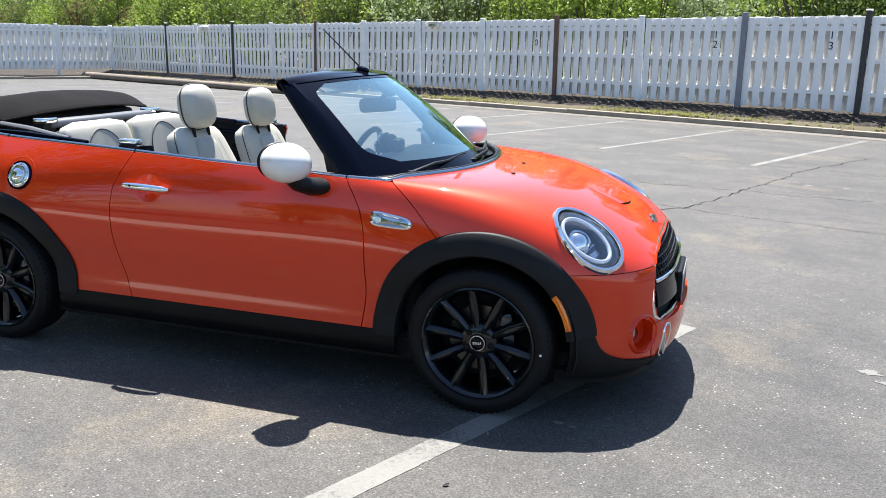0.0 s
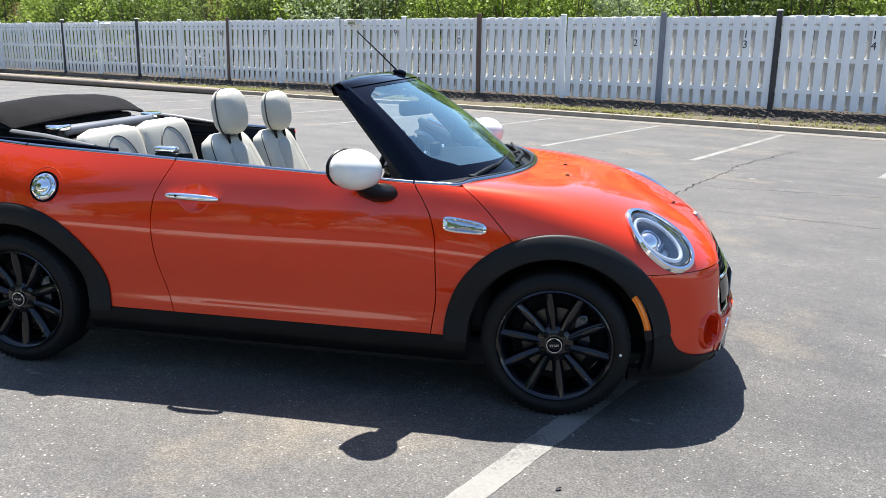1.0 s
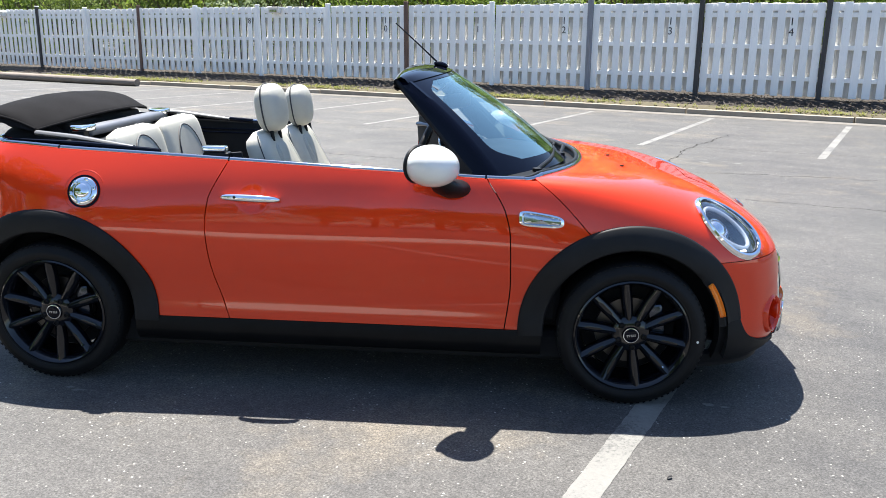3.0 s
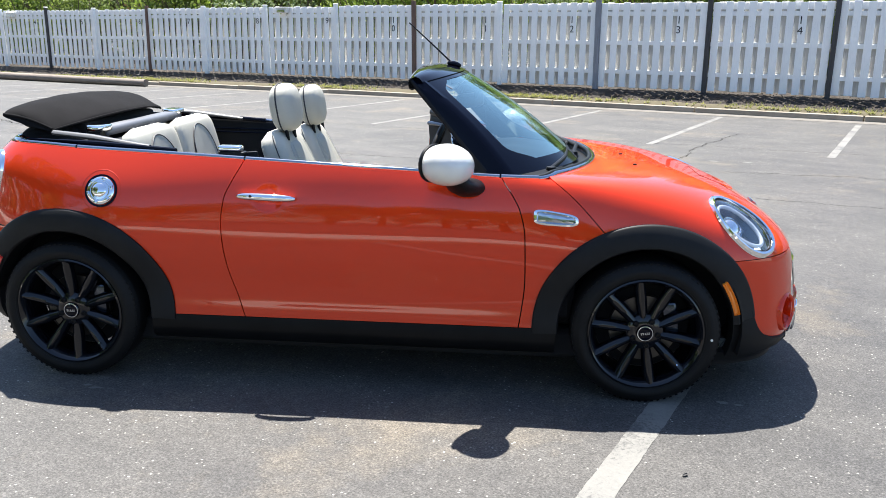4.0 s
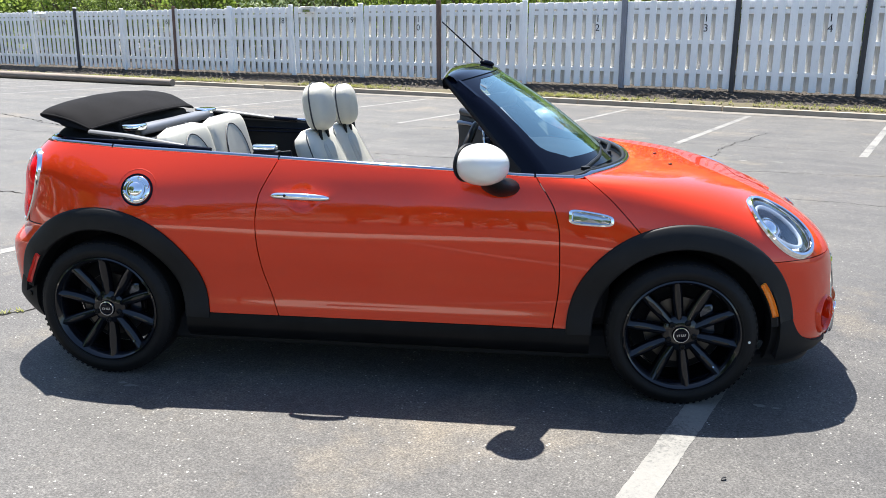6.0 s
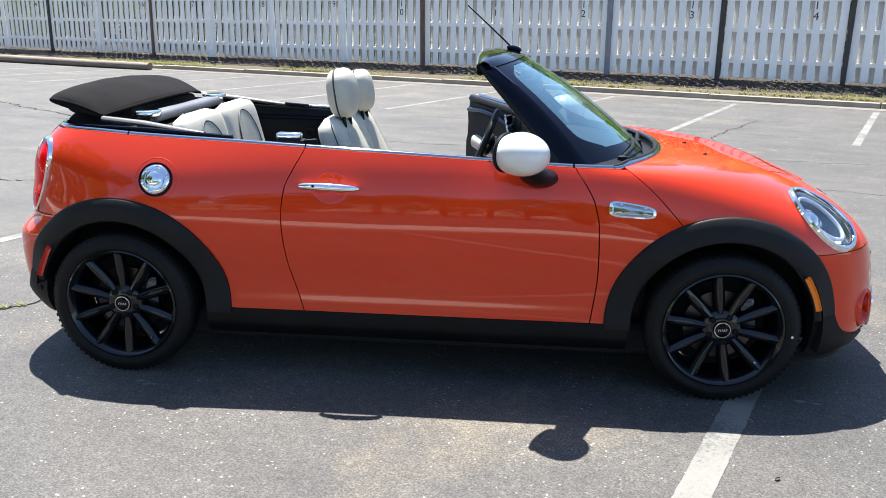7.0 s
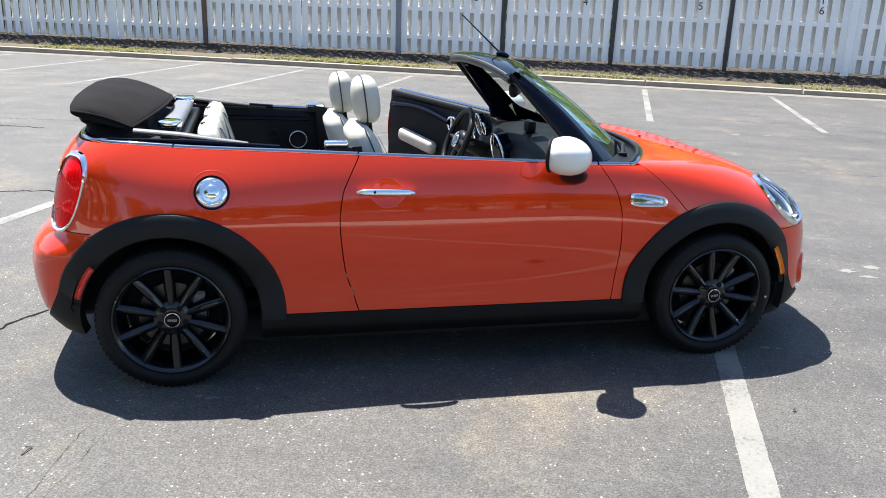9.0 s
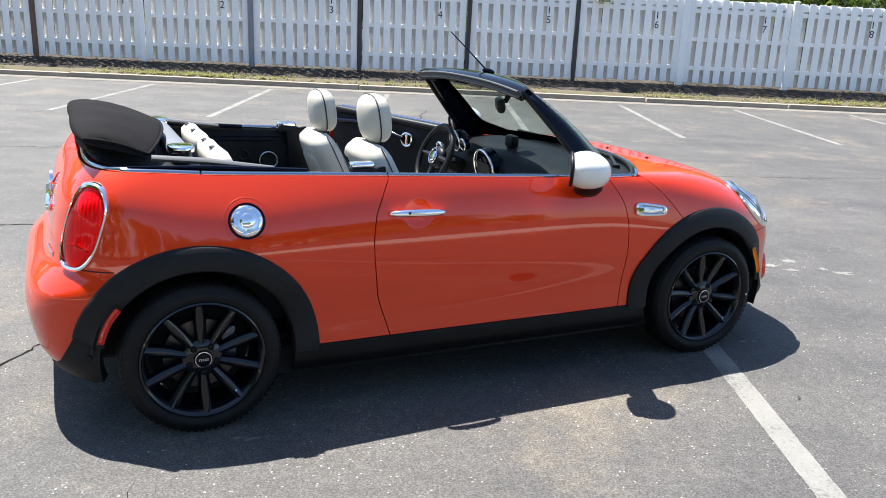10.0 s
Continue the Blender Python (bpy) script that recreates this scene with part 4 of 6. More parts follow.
    for j, z in enumerate(np.linspace(0.20, 0.254, 8)):
        l0 = float(length_at(False, np.array(-0.38), np.array(z)))
        pr[:, j] = round_end(False, l0 + (LEN_R[-1] - l0) * np.linspace(0, 1, 60), np.full(60, z))
    half = sheet(pr, 0.03, flip=True)
    part("rear_skirt", join(half, mirrored(half)), M["cladding"], car, "matt black lower rear skirt")

    # sills
    xs = np.linspace(0.30, 2.19, 30)
    zs = np.array([0.165, 0.185, 0.21, 0.25, 0.285, 0.300, 0.3035])
    out = np.array([-0.05, -0.004, 0.016, 0.018, 0.006, 0.003, -0.02])
    p = np.array([[(x, -(side_y(x, z) + o), z) for z, o in zip(zs, out)] for x in xs])
    both("sill", sheet(p, 0.04, lambda x, y, z: ~in_arch(x, z, 0.37)), M["sill"])

    # wheel-arch cladding: bands that follow the skin round each wheel
    def arch(cx, a0, a1, n=56):
        prof = ((0.459, 0.001), (0.458, 0.009), (0.452, 0.014), (0.42, 0.019), (0.385, 0.021), (0.368, 0.019), (0.362, 0.012), (0.362, -0.09))
        p = np.zeros((n, len(prof), 3))
        for i, a in enumerate(np.linspace(a0, a1, n)):
            grow = 1 + 0.025 * abs(math.cos(a)) ** 2
            for j, (r, o) in enumerate(prof):
                rr = r * (grow if r > 0.44 else 1)
                x, z = cx + rr * math.cos(a), HUB + rr * math.sin(a)
                y = float(side_y(x, max(z, 0.18)))
                rim = 0.83 if cx > 1 and math.cos(a) > 0.6 else 0.845
                yy = y + o if j < 4 else (min(max(y + o, 0.80), 0.862) if j < 7 else 0.70)
                p[i, j] = (x, -yy, z)
        return sheet(p)
    both("arch_cladding", arch(AXLE_F, radians(7), radians(183)), M["cladding"], "matt black wheel-arch cladding")
    both("arch_cladding", arch(0.0, radians(-3), radians(167)), M["cladding"], "matt black wheel-arch cladding")

    # arch liners and the dark core under the skin
    for cx in (0.0, AXLE_F):
        p = np.array([[(cx + 0.40 * math.cos(a), -y, HUB + 0.40 * math.sin(a)) for y in (0.79, 0.7, 0.5)] for a in np.linspace(radians(-14 if cx > 1 else -12), radians(192 if cx > 1 else 172), 30)])
        disc = [(cx + 0.43 * math.cos(a), -0.5, max(HUB + 0.43 * math.sin(a), 0.24)) for a in np.linspace(0, 2 * math.pi, 32, endpoint=False)]
        both("arch_liner", join(sheet(p, flip=True), (disc, [tuple(range(32))])), M["dark"])
    core = [rbox((2.05, 1.46, 0.13), (1.25, 0, 0.205), 0.02, 1), rbox((0.55, 1.05, 0.40), (2.78, 0, 0.42), 0.03, 1), rbox((0.50, 0.98, 0.62), (-0.20, 0, 0.52), 0.03, 1), rbox((1.55, 0.98, 0.10), (2.4, 0, 0.22), 0.02, 1)]
    core.append(rbox((0.35, 1.44, 0.5), (2.03, 0, 0.55), 0.03, 1))
    core.append(rbox((0.28, 1.40, 0.5), (0.56, 0, 0.5), 0.03, 1))
    for name, geo in zip(("floor_pan", "front_carrier", "boot_tub", "engine_tray", "bulkhead", "rear_bulkhead_box"), core):
        part(name, geo, M["dark"], car)
    return cowl


def lamp_frame():
    c, n = skin(np.array(HEAD_LAMP[0]), np.array(HEAD_LAMP[1]))
    c, n = Vector(c), Vector(n)
    long = Vector((0.55, 0.05, -0.82))
    long = (long - n * long.dot(n)).normalized()
    return c, n, long, n.cross(long)


LAMP_C, LAMP_N, LAMP_L, LAMP_S = lamp_frame()
LAMP_A, LAMP_B = 0.174, 0.122


def in_head_lamp(x, y, z, k):
    d = [x - LAMP_C.x, y - LAMP_C.y, z - LAMP_C.z]
    a = sum(d[i] * LAMP_L[i] for i in range(3)) / (LAMP_A * k)
    b = sum(d[i] * LAMP_S[i] for i in range(3)) / (LAMP_B * k)
    h = sum(d[i] * LAMP_N[i] for i in range(3))
    return (a * a + b * b < 1) & (np.abs(h) < 0.12)


def oval(k, lift, n=40, a=None, b=None):
    """Points of an oval laid on the skin round the headlamp."""
    pts = []
    for i in range(n):
        w = 2 * math.pi * i / n
        q = LAMP_C + LAMP_L * ((a or LAMP_A) * k * math.cos(w)) + LAMP_S * ((b or LAMP_B) * k * math.sin(w))
        lo, hi = -0.15, 0.15
        for _ in range(24):
            m = (lo + hi) / 2
            t = q + LAMP_N * m
            if -t.y < float(side_y(t.x, t.z)) and t.z < 0.98:
                lo = m
            else:
                hi = m
        pts.append(q + LAMP_N * (lo + lift))
    return pts


def flat_ring(outer, inner):
    n = len(outer)
    v = [tuple(q) for q in outer] + [tuple(q) for q in inner]
    return v, [(i, (i + 1) % n, n + (i + 1) % n, n + i) for i in range(n)]


def build_headlamps():
    rings = [oval(1.0, 0.002), oval(0.99, 0.012), oval(0.95, 0.018), oval(0.885, 0.014), oval(0.868, -0.004)]
    bezel = join(*[flat_ring(a, b) for a, b in zip(rings, rings[1:])])
    rim = oval(0.868, -0.004)
    mid = LAMP_C - LAMP_N * 0.05
    well = [[q.lerp(mid - LAMP_N * 0.02, k) - LAMP_N * (0.05 * min(1, k * 4)) for q in rim] for k in (0, 0.08, 0.35, 0.7, 0.98)]
    bowl = join(*[flat_ring(a, b) for a, b in zip(well, well[1:])])
    dome = [[q.lerp(LAMP_C + LAMP_N * 0.028, 1 - math.cos(k * math.pi / 2)) + LAMP_N * (0.012 * math.sin(k * math.pi / 2)) for q in oval(0.868, 0.003)] for k in (0, 0.2, 0.4, 0.6, 0.8, 0.97)]
    lens = join(*[flat_ring(a, b) for a, b in zip(dome, dome[1:])])
    guide = tube([LAMP_C - LAMP_N * 0.025 + LAMP_L * (0.116 * math.cos(w)) + LAMP_S * (0.080 * math.sin(w)) for w in np.linspace(0, 2 * math.pi, 36, endpoint=False)], 0.009, 8, True, up=LAMP_N)
    turn = Matrix((LAMP_S.to_4d(), LAMP_N.to_4d(), LAMP_L.to_4d(), (0, 0, 0, 1))).transposed()
    turn = Matrix.Translation(LAMP_C - LAMP_N * 0.06) @ Matrix(((LAMP_S.x, LAMP_N.x, LAMP_L.x, 0), (LAMP_S.y, LAMP_N.y, LAMP_L.y, 0), (LAMP_S.z, LAMP_N.z, LAMP_L.z, 0), (0, 0, 0, 1)))
    proj = moved(lathe([(0.052, -0.01), (0.052, 0.012), (0.046, 0.018), (0.044, 0.012), (0.03, 0.026), (0.012, 0.032), (0.0005, 0.033)], 24), turn @ Matrix.Translation((0.0, 0, -0.022)))
    bars = join(moved(rbox((0.085, 0.012, 0.012), (0, 0.005, 0.030), 0.003, 1), turn), moved(rbox((0.07, 0.012, 0.03), (0, -0.004, 0.062), 0.003, 1), turn), moved(rbox((0.035, 0.02, 0.05), (-0.05, 0.004, 0.0), 0.004, 1), turn))
    for flip in (False, True):
        f = mirrored if flip else (lambda g: g)
        lamp = part("headlamp", f(bezel), M["chrome"], car, "oval headlamp with a bright metal surround")
        part("bowl", f(bowl), M["lamp"], lamp, "dark reflector bowl")
        part("inner_trim", f(tube(oval(0.862, 0.002), 0.0035, 6, True, up=LAMP_N)), M["trim"], lamp, "thin black ring inside the surround")
        part("light_guide", f(guide), M["drl"], lamp, "pale ring light guide")
        part("projector", f(proj), M["chrome"], lamp)
        part("divider", f(bars), M["satin"], lamp)
        part("lens", f(lens), M["lens"], lamp, "clear domed lens")


def build_tail_lamps():
    c, n = skin(np.array(TAIL_LAMP[0]), np.array(TAIL_LAMP[1]))

    def loop(k, lift, m=36):
        out = []
        for i in range(m):
            w = 2 * math.pi * i / m
            dx = TAIL_R[0] * k * math.copysign(abs(math.cos(w)) ** 0.68, math.cos(w))
            z = TAIL_LAMP[1] + TAIL_R[1] * k * math.copysign(abs(math.sin(w)) ** 0.68, math.sin(w))
            l = float(length_at(False, np.array(TAIL_LAMP[0] + 0.30 * (z - TAIL_LAMP[1])), np.array(z))) - dx
            q = round_end(False, np.array([l]), np.array([z]))[0]
            d = Vector((q[0] - 0.25, q[1] * 1.0, 0)).normalized()
            out.append(Vector(q) + d * lift)
        return out
    rings = [loop(1.10, 0.0), loop(1.09, 0.012), loop(1.04, 0.017), loop(0.99, 0.014), loop(0.97, 0.004)]
    bezel = join(*[flat_ring(b, a) for a, b in zip(rings, rings[1:])])
    def spot(dx, dz, lift):
        z = TAIL_LAMP[1] + dz
        l = float(length_at(False, np.array(TAIL_LAMP[0] + 0.30 * dz), np.array(z))) - dx
        q = round_end(False, np.array([l]), np.array([z]))[0]
        return tuple(Vector(q) + Vector((q[0] - 0.25, q[1], 0)).normalized() * lift)
    bar = tube([spot(dx, -0.062 - 0.30 * abs(dx), 0.009) for dx in np.linspace(-0.062, 0.062, 9)], 0.004, 6)
    grid, bowl = np.zeros((41, 25, 3)), np.zeros((41, 25, 3))
    for i, u in enumerate(np.linspace(-1, 1, 41)):
        for j, v in enumerate(np.linspace(-1, 1, 25)):
            a, b = u * (1 - abs(v) ** 3.2 / 2) ** 0.6, v * (1 - abs(u) ** 3.2 / 2) ** 0.6
            r2 = min(a * a * 0.98 + b * b * 0.98, 1.0)
            grid[i, j] = spot(TAIL_R[0] * 0.99 * a, TAIL_R[1] * 0.99 * b, 0.007 + 0.014 * math.sqrt(1 - r2 ** 2))
            bowl[i, j] = spot(TAIL_R[0] * 0.97 * a, TAIL_R[1] * 0.97 * b, 0.0045 + 0.0010 * math.cos(30 * a + 5 * b))
    lens = sheet(grid)
    for f in (lambda g: g, mirrored):
        lamp = part("tail_lamp", f(bezel), M["chrome"], car, "red tail lamp with a chrome surround")
        part("lens", f(lens), M["red"], lamp, "glossy red lens").visible_shadow = False
        part("reflector", f(sheet(bowl)), M["redbowl"], lamp, "faceted bright reflector behind the lens")
        part("light_bar", f(bar), M["redrib"], lamp, "dark red light bar")


def build_trim():
    # chrome belt rail from the tail along the doors and round the cowl
    xs = np.linspace(-0.26, 2.05, 70)
    side = [tuple(skin(np.array(x), np.array(float(belt(x)) - 0.004))[0]) for x in xs]
    cuts = ((-0.245, 0.03), (0.037, 0.783), (0.790, 1.872), (1.879, 2.034))
    for a, b in cuts:
        path = [(x, float(-side_y(x, float(belt(x)) - 0.004)) + 0.020, float(belt(x)) - 0.004) for x in np.linspace(a, b, 24)]
        geo = tube(path, 0.0125, 10, squash=0.9)
        part("belt_rail", geo, M["brightrail"], car, "brushed bright belt rail")
        if a != 0.790:
            part("belt_rail", mirrored(geo), M["brightrail"], car, "brushed bright belt rail")
    back = []
    l0 = float(length_at(False, np.array(-0.232), np.array(1.028)))
    for k in np.linspace(0, 1, 40):
        q = Vector(round_end(False, np.array([l0 + (LEN_R[-1] - l0) * k]), np.array([1.028]))[0])
        d = Vector((0.1 - q.x, -q.y, 0)).normalized()
        q += d * 0.020
        back.append((q.x, q.y, 1.027))
    part("belt_rail", join(tube(back, 0.0125, 10), mirrored(tube(back, 0.0125, 10))), M["brightrail"], car)
    cowl = sorted(COWL, key=lambda c: c[1])
    lead, first = Vector((2.034, -0.728, 0.9285)), Vector(cowl[1])
    first += Vector((-0.004, 0, 0.002))
    swing = Vector((2.075, -0.718, 0.928))
    path = [tuple(lead * (1 - k) ** 2 + swing * (2 * k * (1 - k)) + first * k * k) for k in (0, 0.2, 0.4, 0.6, 0.8)] + [(c[0] - 0.004, c[1], c[2] + 0.002) for c in cowl[1:]]
    full = path + [(x, -y, z) for x, y, z in reversed(path[:-1])]
    part("cowl_seal", tube([(x - 0.017, y * 0.985, z + 0.003) for x, y, z in full], 0.010, 10), M["trim"], car, "black rubber cowl seal")
    part("cowl_rail", tube(full, 0.011, 10), M["brightrail"], car, "bright rail round the foot of the windscreen")
    # black gutter inside the rail
    inner = [(x - 0.13, y * 0.93, z - 0.035) for x, y, z in full]
    g = np.array([[full[i], (full[i][0] - 0.02, full[i][1] * 0.985, full[i][2] - 0.025), inner[i]] for i in range(len(full))])
    part("cowl_panel", sheet(g, flip=True), M["trim"], car, "black plastic cowl")

    # door handle, fuel cap, side scuttle, markers
    path = []
    for k in np.linspace(0, 1, 15):
        x = 0.775 + 0.243 * k
        o = 0.008 + 0.026 * math.sin(math.pi * k) ** 0.4
        path.append(tuple(skin(np.array(x), np.array(0.831 - 0.006 * k), o)[0]))
    r = [0.010 + 0.008 * math.sin(math.pi * k) ** 0.35 for k in np.linspace(0, 1, 15)]
    part("door_handle", tube(path, r, 12, squash=0.95), M["chrome"], DOOR_R, "chrome door handle")
    part("key_button", blob((0.006, 0.003, 0.006), tuple(skin(np.array(0.842), np.array(0.8295), 0.0505)[0]), (1, 1), 12, 8), M["trim"], DOOR_R, "small black key button")
    c, n = skin(np.array(0.182), np.array(0.843), 0.0)
    t = Matrix.Translation(c) @ Vector((0, -1, 0)).rotation_difference(Vector(n)).to_matrix().to_4x4() @ Matrix.Rotation(math.pi, 4, "Z")
    cap = part("fuel_cap", moved(lathe([(0.060, 0.0), (0.060, 0.006), (0.055, 0.011), (0.047, 0.013), (0.044, 0.008), (0.041, 0.008), (0.039, 0.013), (0.020, 0.016), (0.0005, 0.017)], 36), t), M["chrome"], car, "round chrome fuel filler cap")
    part("cap_ring", moved(lathe([(0.071, -0.004), (0.071, 0.003), (0.063, 0.003), (0.063, -0.01)], 36), t), M["gloss"], cap, "dark ring round the cap")
    part("cap_knob", moved(lathe([(0.030, 0.012), (0.029, 0.021), (0.025, 0.0245), (0.0005, 0.0255)], 32), t), M["chrome"], cap, "raised round knob of the cap")
    for q in range(6):
        part("cap_lug", moved(rbox((0.013, 0.008, 0.018), (0.0515, 0.011, 0), 0.003, 2), t @ Matrix.Rotation(radians(60 * q + 15), 4, "Y")), M["chrome"], cap)
    dish = [tuple(skin(np.array(0.182 + 0.087 * math.cos(w)), np.array(0.843 + 0.084 * math.sin(w)), -0.0005)[0]) for w in np.linspace(0, 2 * math.pi, 48, endpoint=False)]
    part("filler_ring", tube(dish, 0.0012, 6, True, up=(0, 1, 0)), M["paint"], car, "raised body-colour ring round the filler")
    for flip in (False, True):
        f = mirrored if flip else (lambda g: g)

        def scut(k, o):
            pts = []
            for i in range(32):
                w = 2 * math.pi * i / 32
                a = 0.088 * math.copysign(abs(math.cos(w)) ** 0.5, math.cos(w)) * k
                b = 0.027 * math.copysign(abs(math.sin(w)) ** 0.5, math.sin(w)) * (k if k > 0.9 else k * 0.9)
                x, z = 2.108 + a, 0.776 + b - 0.14 * a + (0.10 * a if b < 0 else 0)
                pts.append(Vector(skin(np.array(x), np.array(z), o)[0]))
            return pts
        rs = [scut(1.05, 0.001), scut(1.03, 0.012), scut(0.9, 0.015), scut(0.84, 0.006)]
        s = part("side_scuttle", f(join(*[flat_ring(b, a) for a, b in zip(rs, rs[1:])])), M["chrome"], car, "chrome side scuttle with indicator")
        ins = [scut(0.85, 0.006), scut(0.5, 0.010), scut(0.05, 0.011)]
        part("insert", f(join(*[flat_ring(b, a) for a, b in zip(ins, ins[1:])])), M["satin"], s)
        # side markers on the cladding

        def marker(cx, a0, a1, r0=0.371, r1=0.387):
            p = np.zeros((12, 4, 3))
            for i, a in enumerate(np.linspace(radians(a0), radians(a1), 12)):
                for j, r in enumerate((r0, r0 + 0.008, r1 - 0.008, r1)):
                    x, z = cx + r * math.cos(a), HUB + r * math.sin(a)
                    y = min(max(float(side_y(x, z)) + 0.036, 0.80), 0.862) + (0.004 if 0 < j < 3 else 0.0)
                    p[i, j] = (x, -y, z)
            return sheet(p, 0.01)
        part("side_marker", f(marker(AXLE_F, 14, 37)), M["amber"], car, "amber side marker")
        part("side_marker", f(marker(0.0, 141, 164)), M["redmark"], car, "red side marker")
    sensor = skin(np.array(-0.40), np.array(0.335), 0.016)[0]
    part("parking_sensor", moved(lathe([(0.012, -0.004), (0.012, 0.004), (0.0005, 0.005)], 16), Matrix.Translation(sensor) @ pose(0, 0, 0, 0, 0, 160)), M["trim"], car)


def build_front_face():
    """Hexagonal grille with its bright frame, plate and intakes."""
    def at(y, z, o=0.0):
        x = float(XC + (nose(z) - XC) * max(1 - (abs(y) / 0.81) ** 2.93, 0) ** (1 / 8))
        return (x + o, y, z)
    side = [(0.18, 0.672), (0.30, 0.660), (0.39, 0.642), (0.462, 0.600), (0.502, 0.549), (0.518, 0.46), (0.506, 0.405), (0.470, 0.380)]
    hexa = [(-y, z) for y, z in side] + side[::-1]
    loop = []
    for (ay, az), (by, bz) in zip(hexa, hexa[1:] + hexa[:1]):
        for k in np.linspace(0, 1, 6, endpoint=False):
            loop.append((ay + (by - ay) * k, az + (bz - az) * k))
    g = part("grille", tube([at(y, z, -0.012) for y, z in loop], 0.0095, 10, True, up=(1, 0, 0)), M["chrome"], car, "chrome-framed hexagonal grille")
    p = np.array([[at(y, z, -0.035) for z in np.linspace(0.37, 0.665, 10)] for y in np.linspace(-0.50, 0.50, 30)])
    part("backing", sheet(p), M["dark"], g)
    p = np.array([[at(y, z, -0.002) for z in np.linspace(0.44, 0.535, 6)] for y in np.linspace(-0.495, 0.495, 30)])
    part("bumper_bar", sheet(p, 0.03), M["gloss"], g, "gloss black grille bar")
    part("lower_lip", tube([at(y, 0.548, -0.004) for y in np.linspace(-0.485, 0.485, 30)], 0.008, 8), M["chrome"], g, "chrome strip below the mesh")
    for k in range(4):
        z = 0.572 + 0.025 * k
        w = float(np.interp(z, (0.56, 0.60, 0.642, 0.672), (0.47, 0.445, 0.37, 0.16)))
        part("slat", tube([at(y, z, -0.018) for y in np.linspace(-w, w, 24)], 0.006, 6), M["gloss"], g)
    for y in np.linspace(-0.43, 0.43, 25):
        top = float(np.interp(abs(y), (0.16, 0.37, 0.445, 0.47), (0.668, 0.638, 0.598, 0.57)))
        part("slat", tube([at(y, 0.555 + (top - 0.555) * k, -0.016) for k in (0, 0.5, 1)], 0.0055, 6), M["gloss"], g)
    x = at(0, 0.5)[0]
    pl = part("number_plate", rbox((0.006, 0.305, 0.16), (x + 0.019, 0.0, 0.425), 0.003, 1), M["plate"], car, "front plate on a black bracket")
    part("bracket", rbox((0.03, 0.31, 0.175), (x + 0.001, 0.0, 0.428), 0.006, 1), M["trim"], pl)
    for k in range(5):
        part("plate_bar", rbox((0.002, 0.03, 0.07), (x + 0.0225, -0.1 + 0.05 * k, 0.425), 0, 1), M["trim"], pl)
    for s in (-1, 1):
        c = Vector(at(0.575 * s, 0.345))
        d = Vector(skin(np.array(c.x), np.array(0.345))[1])
        d.y *= -s
        t = Matrix.Translation(c) @ Vector((0, 1, 0)).rotation_difference(d).to_matrix().to_4x4()
        f = part("intake", moved(lathe([(0.088, -0.016), (0.080, -0.001), (0.074, 0.003), (0.067, -0.006), (0.058, -0.055), (0.0005, -0.06)], 32), t), M["paint"], car, "round recessed bumper intake")
        part("fog_lamp", moved(lathe([(0.034, -0.07), (0.034, -0.04), (0.028, -0.035), (0.0005, -0.03)], 20), t @ Matrix.Translation((-0.03 * s, 0, 0))), M["satin"], f)
        ring = [at(0.43 * s + 0.036 * math.copysign(abs(math.cos(w)) ** 0.6, math.cos(w)), 0.282 + 0.072 * math.copysign(abs(math.sin(w)) ** 0.6, math.sin(w)), 0.010) for w in np.linspace(0, 2 * math.pi, 32, endpoint=False)]
        duct = part("brake_duct", tube(ring, 0.006, 8, True, up=(1, 0, 0)), M["chrome"], car, "bright brake duct surround")
        part("duct_floor", blob((0.012, 0.034, 0.066), at(0.43 * s, 0.282, 0.002), (0.6, 0.6)), M["satin"], duct)
    # bonnet scoop and emblem
    def top_z(x, y):
        lo, hi = 0.55, 0.99
        for _ in range(30):
            m = (lo + hi) / 2
            inside = float(nose(m)) > x and abs(y) < float(side_y(x, m))
            lo, hi = (m, hi) if inside else (lo, m)
        return lo
    p = np.zeros((15, 9, 3))
    for i, a in enumerate(np.linspace(-1, 1, 15)):
        for j, b in enumerate(np.linspace(0, 1, 9)):
            x, y = 2.80 + 0.185 * b - 0.03 * a * a * b, 0.150 * a
            p[i, j] = (x, y, top_z(x, y) + 0.0015 + 0.008 * (b ** 1.8) * (1 - a ** 6))
    part("bonnet_scoop", sheet(p), M["paint"], car, "raised air scoop on the bonnet")
    mouth = np.array([[tuple(p[i, -1] + np.array((-0.004, 0, -0.002))), tuple(p[i, -1] + np.array((0.008, 0, -0.024)))] for i in range(1, 14)])
    part("scoop_mouth", sheet(mouth), M["dark"], car)
    for x, y in ((2.453, 0.062), (2.483, -0.265)):
        part("washer_nozzle", blob((0.010, 0.007, 0.004), (x, y, top_z(x, y) + 0.003), (0.8, 0.8), 12, 8), M["trim"], car, "small black washer nozzle")
    part("emblem", moved(join(rbox((0.016, 0.13, 0.005), (0, 0, 0.003), 0.002, 1), lathe([(0.027, 0), (0.024, 0.006), (0.0005, 0.008)], 20, "z")), pose(3.095, 0, float(top_z(3.095, 0.0)) + 0.002, 0, 46, 0)), M["satin"], car, "winged chrome emblem")


COWL = build_body()
DOOR_R = [o for o in car.children if o.name.startswith("door")][0]
build_headlamps()
build_tail_lamps()
build_trim()
build_front_face()


